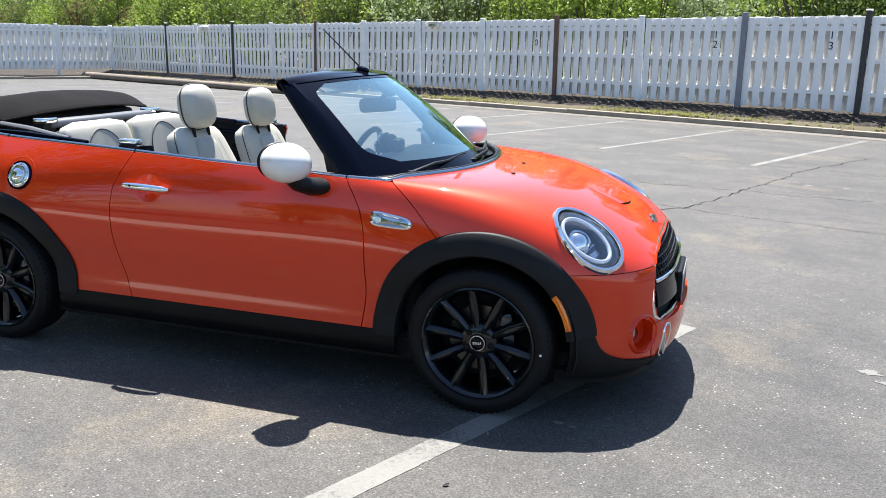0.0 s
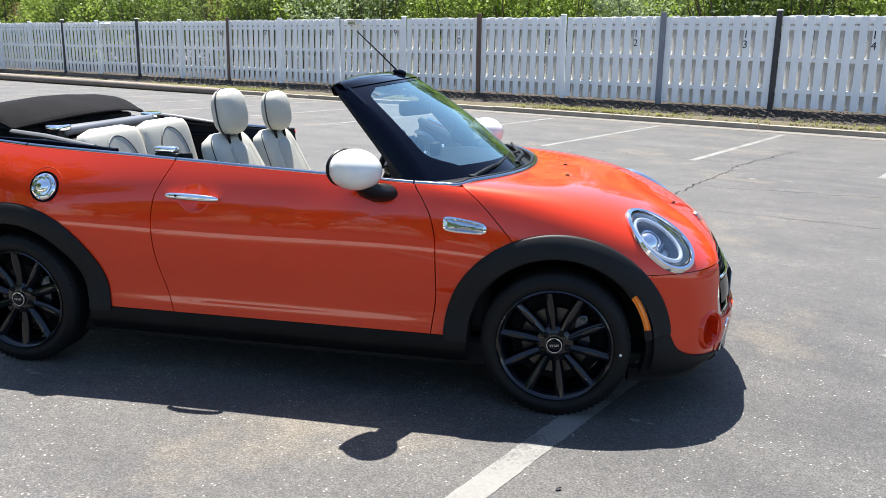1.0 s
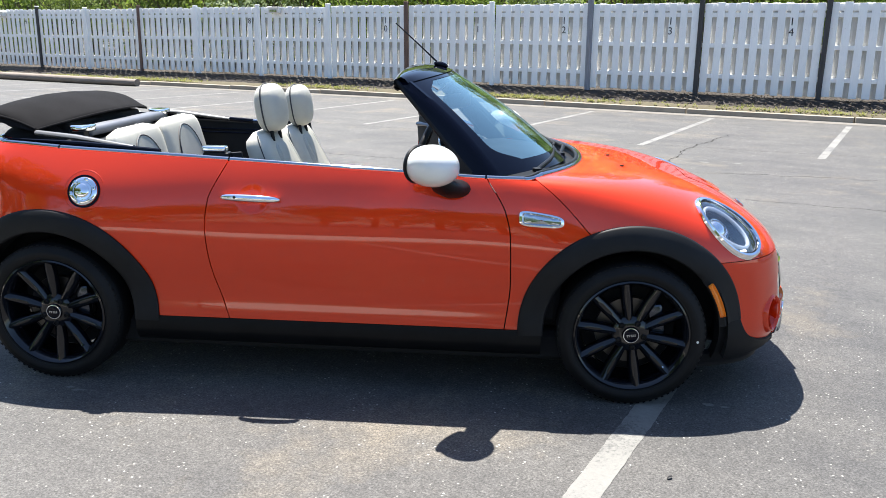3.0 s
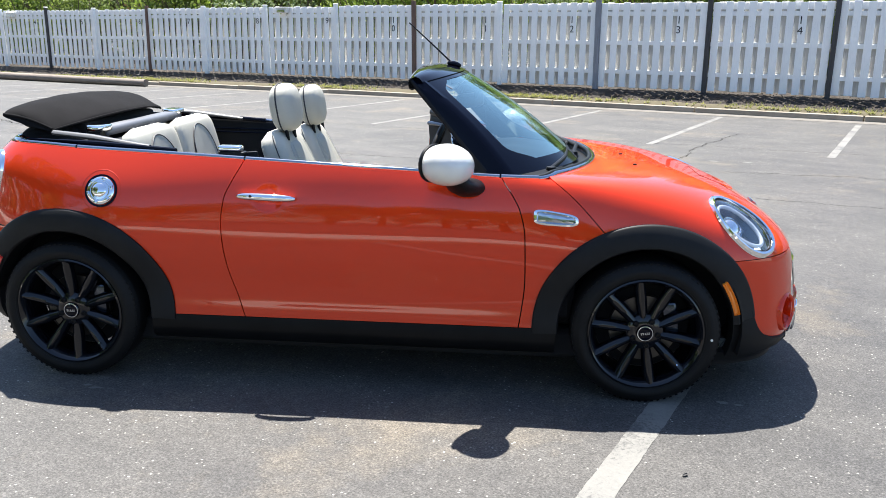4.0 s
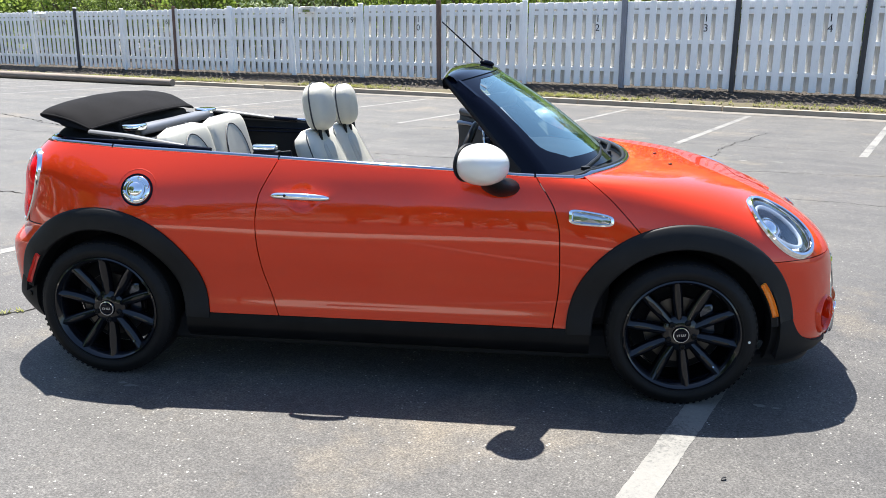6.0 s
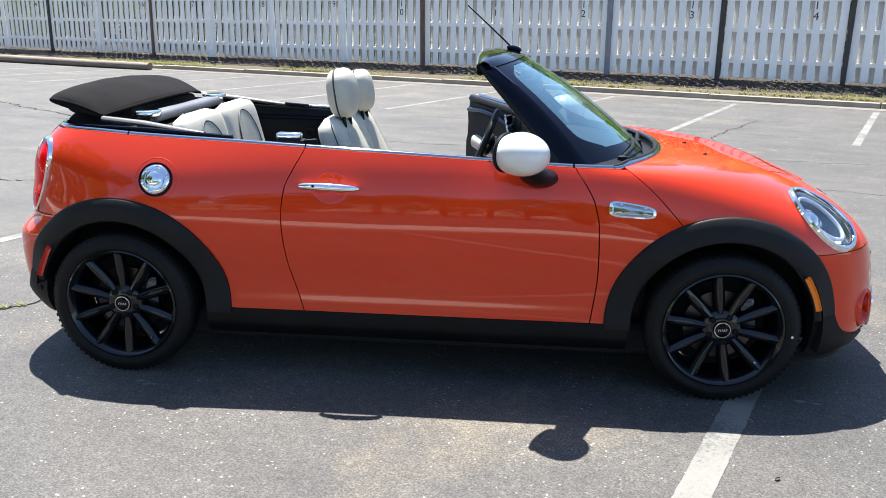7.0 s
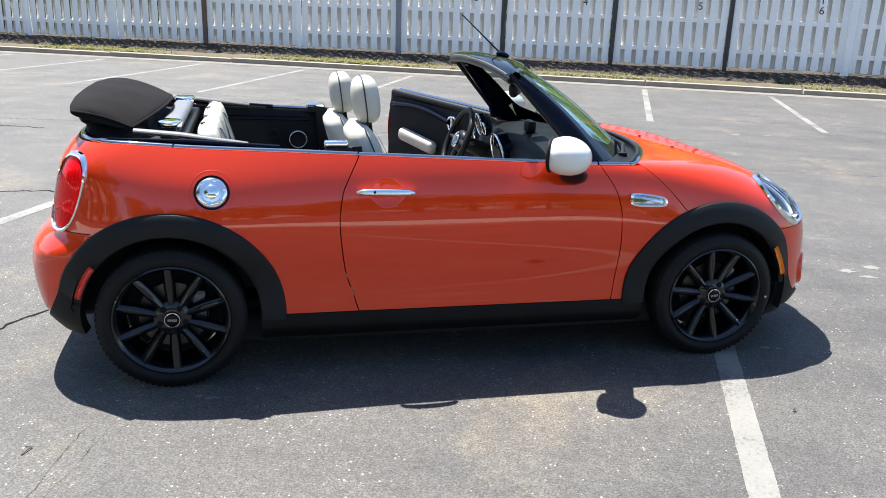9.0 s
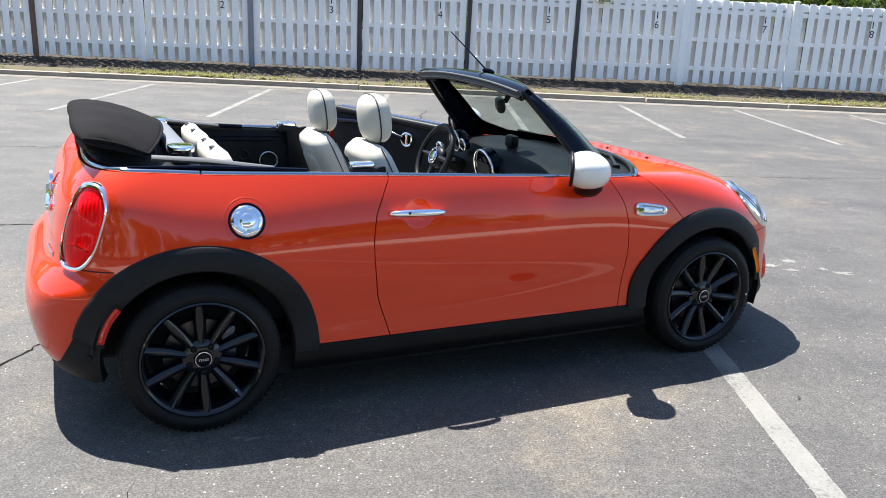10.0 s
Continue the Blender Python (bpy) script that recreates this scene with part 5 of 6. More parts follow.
def build_wheels():
    tyre = lathe([(0.235, -0.088), (0.243, -0.097), (0.246, -0.0985), (0.2475, -0.0975), (0.260, -0.1035), (0.276, -0.102), (0.2775, -0.1005), (0.289, -0.096), (0.299, -0.086), (0.306, -0.076), (0.3075, -0.05), (0.3075, 0.05), (0.306, 0.076), (0.289, 0.096), (0.26, 0.103), (0.235, 0.09)], 72)
    grooves = []
    for y in (-0.052, -0.018, 0.018, 0.052):
        grooves.append(lathe([(0.3077, y - 0.004), (0.3080, y), (0.3077, y + 0.004)], 72))
    # tread blocks on the shoulder
    for k in range(72):
        a = 2 * math.pi * k / 72
        grooves.append(moved(rbox((0.012, 0.0325, 0.004), (0, -0.0735, 0.3012), 0, 1), Matrix.Rotation(a, 4, "Y")))
    barrel = lathe([(0.2385, -0.090), (0.2380, -0.097), (0.2315, -0.100), (0.2270, -0.096), (0.2130, -0.079), (0.2070, -0.03), (0.202, 0.06), (0.230, 0.09)], 60)

    def spoke(a):
        """Tapered spoke with a dished face and rounded edges."""
        p = np.zeros((9, 9, 3))
        for i, k in enumerate(np.linspace(0, 1, 9)):
            r = 0.045 + 0.182 * k
            w = 0.0135 + 0.0095 * math.sin(math.pi * (0.12 + 0.66 * k)) + 0.002 * k
            face = -0.072 - 0.022 * k ** 1.6
            for j, s in enumerate((-1, -0.98, -0.8, -0.45, 0, 0.45, 0.8, 0.98, 1)):
                y = face + (0.019 * abs(s) ** 1.9 if abs(s) < 0.99 else 0.038) + (0.003 if 0.9 < abs(s) < 0.99 else 0)
                p[i, j] = (s * w, y, r)
        return moved(sheet(p, flip=True), Matrix.Rotation(a, 4, "Y"))
    hub = lathe([(0.080, -0.045), (0.076, -0.062), (0.060, -0.073), (0.036, -0.076), (0.033, -0.072), (0.0005, -0.072)], 40)
    cap = lathe([(0.033, -0.074), (0.032, -0.082), (0.028, -0.0845), (0.0005, -0.0855)], 32)
    ringc = lathe([(0.0335, -0.079), (0.0325, -0.0855), (0.029, -0.0862), (0.0285, -0.083)], 32)
    bolt = join(lathe([(0.0125, -0.07), (0.0125, -0.082), (0.009, -0.086), (0.0075, -0.080), (0.0005, -0.080)], 12))
    disc = lathe([(0.075, -0.012), (0.142, -0.012), (0.144, 0.0), (0.142, 0.012), (0.075, 0.012)], 48)
    hat = lathe([(0.078, -0.012), (0.074, -0.035), (0.0005, -0.036)], 32)
    back = lathe([(0.198, 0.055), (0.0005, 0.055)], 40)
    badge = [rbox((0.0035, 0.002, 0.010), (x, -0.0865, 0.0), 0, 1) for x in (-0.016, -0.008, 0.0, 0.008, 0.016)] + [rbox((0.014, 0.002, 0.0025), (x, -0.0865, z), 0, 1) for x, z in ((-0.012, 0.004), (0.006, -0.004))]
    wheels = []
    for n, (cx, turn) in enumerate(((0.0, -2), (AXLE_F, -9))):
        w = part("wheel", barrel, M["rim"], car, "gloss black ten-spoke alloy wheel")
        part("tyre", join(tyre), M["rubber"], w, "low-profile black tyre")
        part("tread", join(*grooves), M["rubber"], w)
        for k in range(10):
            part("spoke", spoke(2 * math.pi * k / 10), M["rim"], w)
        part("hub", hub, M["rim"], w)
        c = part("hub_cap", cap, M["gloss"], w, "black hub cap with a small badge")
        part("cap_ring", ringc, M["satin"], w)
        part("badge", join(*badge), M["satin"], w)
        for k in range(5):
            a = 2 * math.pi * (k + 0.5) / 5
            part("wheel_bolt", moved(bolt, Matrix.Translation((0.055 * math.sin(a), 0.004, 0.055 * math.cos(a)))), M["trim"], w)
        part("brake_disc", join(disc, hat), M["steel"], w)
        part("brake_caliper", rbox((0.06, 0.07, 0.15), (0.115 if cx > 1 else 0.11, 0.0, 0.03), 0.012, 2), M["lamp"], w)
        part("dust_shield", back, M["dark"], w)
        part("valve", tube([(0.12, -0.08, -0.155), (0.115, -0.095, -0.148)], 0.004, 6), M["satin"], w)
        w.matrix_local = pose(cx, -0.7415, HUB, 0, turn, 0)
        wheels.append(w)
        o = copy_thing(w, pose(cx, 0.7415, HUB, 0, turn + 8, 180))
        o.parent = car
        if cx > 1:
            part("tyre_mark", moved(lathe([(0.0055, 0.0), (0.0055, -0.0008), (0.0003, -0.0009)], 14), Matrix.Translation((0.262, -0.1036, -0.052))), M["white"], w, "small white paint dot on the tyre")


build_wheels()

# ---- windscreen, mirrors, roof stack, interior ----


def screen(u, v, out=0.0):
    """Windscreen surface: u across from -1 to 1, v from the cowl up to the header."""
    bot = Vector((2.235 - 0.335 * abs(u) ** 2.2, 0.690 * u, 0.928 + 0.002 * u * u))
    top = Vector((1.655 - 0.135 * abs(u) ** 2.2, 0.585 * u, 1.338 - 0.032 * abs(u) ** 2.4))
    p = bot.lerp(top, v)
    n = Vector((0.56, 0.12 * u, 0.80)).normalized()
    return p + n * (0.022 * math.sin(math.pi * v) + out)


def build_screen():
    us, vs = np.linspace(-0.955, 0.955, 30), np.linspace(0.02, 0.965, 18)
    p = np.array([[tuple(screen(u, v)) for v in vs] for u in us])
    s = part("windscreen", sheet(p), M["pane"], car, "raked clear windscreen with a green tint")
    # black print along the glass edge
    for a, b, c, d in ((-1, -1, 0.0, 1.0), (1, 1, 0.0, 1.0), (-0.91, 0.91, 0.945, 0.99), (-0.93, 0.93, 0.0, 0.11)):
        if a == b:
            q = np.array([[tuple(screen(a * (0.955 - k * (0.03 + 0.075 * v * v + 0.06 * (1 - v) ** 2 + 0.16 * math.exp(-((v - 0.09) / 0.085) ** 2) + 0.15 * math.exp(-((v - 0.955) / 0.06) ** 2))), v, 0.002)) for v in np.linspace(c, d, 40)] for k in np.linspace(0, 1, 8)])
        else:
            q = np.array([[tuple(screen(u, v, 0.002)) for v in np.linspace(c, d, 6)] for u in np.linspace(a, b, 24)])
        part("edge_band", sheet(q), M["gloss"], s)
    # pillars: outer face, and depth back to the side edge
    for sgn in (-1, 1):
        q = np.zeros((24, 7, 3))
        for i, v in enumerate(np.linspace(-0.02, 1.03, 24)):
            f0 = screen(sgn * 0.95, v, 0.006)
            f1 = screen(sgn * 0.98, v, 0.008)
            f2 = screen(sgn * 1.0, v, -0.006)
            back = Vector((1.806 - 0.320 * v, sgn * (0.700 - 0.108 * v), 0.936 + 0.372 * v))
            b1 = f2.lerp(back, 0.5) + Vector((0, sgn * 0.006, 0))
            inn = back + Vector((0.015, -sgn * 0.055, 0))
            inn2 = screen(sgn * 0.91, v, -0.025)
            for j, r in enumerate((f0, f1, f2, b1, back, inn, inn2)):
                q[i, j] = r
        part("pillar", sheet(q, flip=sgn > 0), M["gloss"], s, "gloss black windscreen pillar")
        tri = [(1.82, sgn * 0.700, 0.94), (1.765, sgn * 0.698, 0.945), (1.745, sgn * 0.690, 1.015), (1.755, sgn * 0.688, 1.02)]
        part("quarter_trim", (tri + [(x, y - sgn * 0.03, z) for x, y, z in tri], [(0, 1, 2, 3), (7, 6, 5, 4), (0, 4, 5, 1), (1, 5, 6, 2), (2, 6, 7, 3)]), M["trim"], s)
        seal = [(1.812 - 0.335 * v, sgn * (0.690 - 0.112 * v), 0.945 + 0.372 * v) for v in np.linspace(0, 0.99, 12)]
        part("door_seal", tube(seal, 0.012, 8), M["trim"], s)
    # header rail
    n = 36
    q = np.zeros((n, 8, 3))
    for i, u in enumerate(np.linspace(-1.0, 1.0, n)):
        f = screen(u, 0.975, 0.006)
        back = Vector((1.468 + 0.012 * u * u, 0.598 * u, 1.343 - 0.032 * abs(u) ** 2.4))
        pts = [f, f.lerp(back, 0.25) + Vector((0, 0, 0.014)), f.lerp(back, 0.6) + Vector((0, 0, 0.020)), back + Vector((0.01, 0, 0.010)), back + Vector((-0.008, 0, -0.008)), back + Vector((0.0, 0, -0.030)), back + Vector((0.05, 0, -0.045)), screen(u, 0.93, -0.03)]
        for j, r in enumerate(pts):
            q[i, j] = r
    h = part("header_rail", sheet(q), M["header"], s, "gloss black windscreen header")
    lip = [(1.475 + 0.012 * u * u, 0.575 * u, 1.316 - 0.032 * abs(u) ** 2.4) for u in np.linspace(-1, 1, 30)]
    for dx, dz, r in ((-0.007, -0.004, 0.0045), (-0.006, -0.030, 0.004)):
        strip = [(1.470 + 0.012 * u * u + dx, 0.592 * u, 1.341 - 0.032 * abs(u) ** 2.4 + dz) for u in np.linspace(-0.94, 0.94, 30)]
        part("seal_strip", tube(strip, r, 8), M["greyrail"], s, "pale grey edge strip of the header")
    part("header_seal", tube(lip, 0.016, 8), M["trim"], s, "rubber roof seal")
    for sgn in (-1, 1):
        part("roof_latch", rbox((0.05, 0.05, 0.022), (1.50, 0.50 * sgn, 1.305), 0.008, 2), M["satin"], s)
        visor = rbox((0.15, 0.36, 0.018), (0, 0, 0), 0.008, 2)
        part("sun_visor", moved(visor, pose(1.585, 0.30 * sgn, 1.298, 0, 28, 0)), M["pad"], s, "grey sun visor")
        part("visor_mirror", moved(rbox((0.07, 0.17, 0.004), (0, 0, -0.0105), 0.002, 1), pose(1.585, 0.30 * sgn, 1.298, 0, 28, 0)), M["satin"], s)
    # aerial
    a = part("aerial", tube([(1.605, 0.015, 1.366), (1.50, 0.02, 1.460), (1.395, 0.024, 1.552)], [0.0042, 0.0036, 0.003], 8), M["trim"], s, "thin black rod aerial")
    part("aerial_foot", moved(blob((0.036, 0.019, 0.015), (0, 0, 0), (1, 0.9)), pose(1.618, 0.014, 1.358, 0, 12, 0)), M["gloss"], s)
    # interior mirror
    part("interior_mirror", moved(rbox((0.045, 0.235, 0.072), (0, 0, 0), 0.022, 3), pose(1.70, 0.015, 1.185, 0, -6, -25)), M["trim"], s, "black interior mirror")
    part("mirror_stem", tube([(1.72, 0.0, 1.20), (1.76, 0.0, 1.265)], 0.014, 8), M["trim"], s)
    part("sensor_pod", moved(rbox((0.10, 0.09, 0.03), (0, 0, 0), 0.012, 2), pose(1.745, 0.0, 1.265, 0, 33, 0)), M["trim"], s)
    # wipers
    for a, b, c in (((2.09, -0.52, 0.938), (2.165, -0.26, 0.962), (2.18, -0.04, 0.975)), ((2.215, -0.02, 0.940), (2.215, 0.24, 0.958), (2.15, 0.44, 0.966))):
        w = part("wiper", tube([a, ((a[0] + b[0]) / 2 + 0.02, (a[1] + b[1]) / 2, (a[2] + b[2]) / 2 + 0.014), b, c], [0.010, 0.010, 0.008, 0.006], 8), M["trim"], car, "black wiper arm and blade")
        part("blade", tube([(a[0] - 0.05, a[1] + 0.05, a[2] + 0.025), (b[0] - 0.02, b[1], b[2] + 0.002), (c[0] - 0.025, c[1] + 0.10, c[2] + 0.004)], 0.007, 6), M["rubber"], w)
        part("pivot", moved(lathe([(0.022, 0.0), (0.020, 0.018), (0.0005, 0.022)], 14, "z"), Matrix.Translation((a[0], a[1], a[2] - 0.01))), M["trim"], w)


def mirror_geo():
    """Door mirror about its own centre: domed cap towards the front, flat glass to the rear."""
    v, f = blob((0.106, 0.104, 0.083), (0, 0, 0), (0.92, 0.92), 32, 22)
    cap = [(max(x, -0.075) * (1.0 if x > 0 else 1.0), y * (1 + 0.1 * x), z * (1 - 0.6 * max(0, x)) - 0.06 * max(0, x)) for x, y, z in v]
    edge = [(-0.076 + 0.006 * math.cos(0), 0.086 * math.cos(w), 0.070 * math.sin(w)) for w in np.linspace(0, 2 * math.pi, 36, endpoint=False)]
    rim = tube(edge, 0.0085, 8, True, up=(1, 0, 0))
    glassy = ([(-0.078, 0.080 * math.cos(w), 0.065 * math.sin(w)) for w in np.linspace(0, 2 * math.pi, 36, endpoint=False)], [tuple(reversed(range(36)))])
    return (cap, f), rim, glassy


def build_mirror(parent, at, sgn, rot=0.0, origin=None):
    cap, rim, pane = mirror_geo()
    place = Matrix.Translation(at) @ pose(0, 0, 0, 0, 0, rot)
    if origin is not None:
        place = origin.inverted() @ place
    g = (lambda q: moved(mirrored(q), place)) if sgn > 0 else (lambda q: moved(q, place))
    part("mirror_cap", g(cap), M["white"], parent, "white door mirror cap")
    part("mirror_rim", g(rim), M["trim"], parent)
    part("mirror_pane", g(pane), M["mirror"], parent, "mirror glass")
    foot = tube([(0.010, 0.16, -0.112), (0.018, 0.10, -0.105), (0.025, 0.04, -0.085), (0.02, 0.0, -0.05)], [0.064, 0.062, 0.056, 0.048], 16, squash=0.62)
    part("mirror_foot", g(foot), M["trim"], parent, "black plastic mirror foot")


def inner_side(x0, x1, dz=0.0, y=0.665):
    """Inner trim skin from the belt down to the floor."""
    p = np.zeros((14, 9, 3))
    for i, x in enumerate(np.linspace(x0, x1, 14)):
        b = float(belt(x)) - 0.008
        for j, (o, d) in enumerate(((0.018, 0.004), (0.0, 0.0), (-0.008, 0.012), (-0.010, 0.06), (-0.022, 0.10), (-0.012, 0.22), (-0.03, 0.30), (-0.03, 0.45), (-0.02, 0.62))):
            p[i, j] = (x, -(y + o), b - d + dz)
    return sheet(p, flip=True)


def build_roof_stack():
    """Folded fabric roof lying behind the rear seats: a domed top fold over two lower folds."""
    def layer(lift, shrink, thick, front, seed, rear=0.0):
        nu, nv = 46, 30
        p = np.zeros((nu, nv, 3))
        rng = random.Random(seed)
        ph = [rng.uniform(0, 6) for _ in range(4)]
        for i, u in enumerate(np.linspace(-1, 1, nu)):
            y = 0.575 * shrink * u
            k = (abs(y) / 0.5) ** 2
            end = (1 - abs(u) ** 5) ** 0.5
            xf, zf = -0.035 - 0.085 * k + front, 1.118 - 0.036 * k
            xr, zr = -0.402 + rear + 0.035 * abs(u) ** 6, 1.160 - 0.020 * k
            for j, w in enumerate(np.linspace(0, 2 * math.pi, nv)):
                c, s = math.cos(w), math.sin(w)
                m = 0.5 + 0.5 * math.copysign(abs(c) ** 0.75, c)
                t = thick * (0.45 + 0.75 * (1 - m)) * (0.28 + 0.72 * end)
                x = xr + (xf - xr) * m
                crown = 0.024 * math.sin(math.pi * m) if s > 0 else 0.0
                z = zr + (zf - zr) * m + t * math.copysign(abs(s) ** 0.6, s) + crown + lift
                z += 0.0014 * math.sin(6 * u + ph[0] + 3 * m) + 0.0007 * math.sin(15 * u + ph[1] + 7 * m)
                p[i, j] = (x + 0.0015 * math.sin(9 * u + ph[2]), y + 0.012 * s * (1 - end), z)
        v, f = sheet(p)
        ends = [tuple(range(nv - 1)), tuple(reversed(range((nu - 1) * nv, nu * nv - 1)))]
        return v, f + ends
    s = part("folded_roof", layer(-0.004, 1.0, 0.030, 0.0, 3), M["cloth"], car, "folded black canvas roof stack")
    def rim(u):
        y = 0.575 * u
        k = (abs(y) / 0.5) ** 2
        return k, y
    front_hem = [(-0.035 - 0.085 * rim(u)[0] + 0.004, rim(u)[1], 1.118 - 0.036 * rim(u)[0] - 0.004) for u in np.linspace(-0.98, 0.98, 40)]
    part("hem", tube(front_hem, 0.006, 8), M["cloth"], s, "stitched black hem of the roof cloth")
    for sgn in (-1, 1):
        k = (0.565 / 0.5) ** 2
        end_hem = [(-0.366 + (0.331 - 0.085 * k) * m, sgn * 0.572, 1.160 - 0.020 * k - (0.042 + 0.016 * k) * m - 0.002 * (1 - m) + 0.012 * math.sin(math.pi * m)) for m in np.linspace(0.0, 1.0, 20)]
        part("hem", tube(end_hem, [0.008 - 0.003 * m for m in np.linspace(0, 1, 20)], 10), M["cloth"], s)
    part("roof_fold", layer(-0.060, 0.80, 0.027, -0.03, 5, 0.015), M["dark"], s)
    part("roof_fold", layer(-0.095, 0.92, 0.020, 0.02, 7, 0.05), M["dark"], s)
    for sgn in (-1, 1):
        part("roof_rail", tube([(-0.13, 0.585 * sgn, 1.058), (0.06, 0.60 * sgn, 1.043), (0.33, 0.625 * sgn, 1.010)], [0.020, 0.022, 0.015], 8, squash=0.6), M["greyrail"], s, "grey folding roof rail")
        part("roof_strut", tube([(-0.25, 0.63 * sgn, 1.035), (0.10, 0.645 * sgn, 1.022), (0.46, 0.65 * sgn, 0.998)], [0.003, 0.012, 0.012], 8), M["gloss"], s)
    # rear shelf that the roof lies in
    part("roof_well", rbox((0.12, 0.76, 0.09), (-0.15, 0, 1.040), 0.02, 2), M["dark"], car)
    part("roof_well", rbox((0.34, 1.08, 0.05), (-0.10, 0, 0.985), 0.015, 2), M["trim"], car)


def cushion(width, height, thick, bow=0.02, taper=0.0, nu=22, nv=26):
    """A seat back or cushion: width along y, height along z, thickness along x."""
    p = np.zeros((nv, nu + 1, 3))
    for i in range(nv):
        v = i / (nv - 1)
        end = (1 - abs(2 * v - 1) ** 10) ** 0.5
        for j in range(nu + 1):
            w = 2 * math.pi * j / nu
            c, s = math.cos(w), math.sin(w)
            hw = width / 2 * (1 - taper * v) * (0.55 + 0.45 * end)
            ht = thick / 2 * (0.15 + 0.85 * end)
            y = hw * math.copysign(abs(s) ** 0.55, s)
            x = ht * math.copysign(abs(c) ** 0.6, c) + bow * (2 * abs(y) / width) ** 2 * (1 if c > 0 else 0.3)
            p[i, j] = (x, y, height * v)
    g = sheet(p)
    return g[0], g[1] + [tuple(reversed(range(nu))), tuple(range((nv - 1) * (nu + 1), (nv - 1) * (nu + 1) + nu))]


def build_front_seat(cy, lean=-23, shift=0.0, lift=0.0):
    base = pose(1.058 + shift, cy, 0.46 + lift, 0, lean, 0)
    st = part("front_seat", moved(cushion(0.55, 0.652, 0.125, 0.05, 0.35), base), M["cream"], car, "cream leather front seat with dark piping")
    part("seat_cushion", moved(rbox((0.52, 0.50, 0.16), (0.20, 0, 0), 0.06, 4), pose(1.11 + shift, cy, 0.44, 0, -6, 0)), M["cream"], st)
    hr = base @ pose(0.070, 0, 0.620, 0, 15, 0)
    head = blob((0.064, 0.115, 0.110), (0, 0, 0.108), (0.72, 0.72), 30, 20)
    part("headrest", moved(head, hr), M["cream"], st, "tall rounded cream headrest")
    for sgn in (-1, 1):
        part("headrest_post", moved(tube([(0, 0.06 * sgn, -0.04), (0, 0.06 * sgn, 0.03)], 0.009, 8), hr), M["trim"], st)
    # piping follows the side seam of headrest and back
    ring = [(-0.012, 0.1165 * math.copysign(abs(math.cos(k)) ** 0.72, math.cos(k)), 0.108 + 0.1115 * math.copysign(abs(math.sin(k)) ** 0.72, math.sin(k))) for k in np.linspace(0, 2 * math.pi, 60, endpoint=False)]
    part("piping", moved(tube(ring, 0.0035, 6, True, up=(1, 0, 0)), hr), M["piping"], st, "dark contrast piping")
    edge = []
    for v in np.linspace(0.05, 0.965, 34):
        end = (1 - abs(2 * v - 1) ** 10) ** 0.5
        edge.append((0.033, 0.2762 * (1 - 0.35 * v) * (0.55 + 0.45 * end), 0.652 * v))
    for sgn in (-1, 1):
        part("piping", moved(tube([(x, sgn * y, z) for x, y, z in edge], 0.0026, 6), base), M["piping"], st)
    for sgn in (-1, 1):
        stitch = [(0.082 + 0.012 * math.sin(math.pi * v), sgn * (0.138 - 0.045 * v), 0.06 + 0.50 * v) for v in np.linspace(0, 1, 14)]
        part("stitching", moved(tube(stitch, 0.0013, 6), base), M["creamgrey"], st)
    # side airbag tag panel and back shell
    shell = cushion(0.40, 0.56, 0.04, 0.0, 0.36)
    part("seat_shell", moved(shell, base @ pose(-0.048, 0, 0.01)), M["cream"], st, "cream seat back shell")
    insert = cushion(0.27, 0.50, 0.03, 0.0, 0.30)
    part("seat_insert", moved(insert, base @ pose(0.062, 0, 0.07)), M["creamgrey"], st, "perforated grey-cream insert")
    if cy < 0:
        part("seat_handle", moved(blob((0.014, 0.036, 0.046), (-0.090, -0.045, 0.500), (0.6, 0.6)), base), M["gloss"], st, "black seat release handle")
    return st


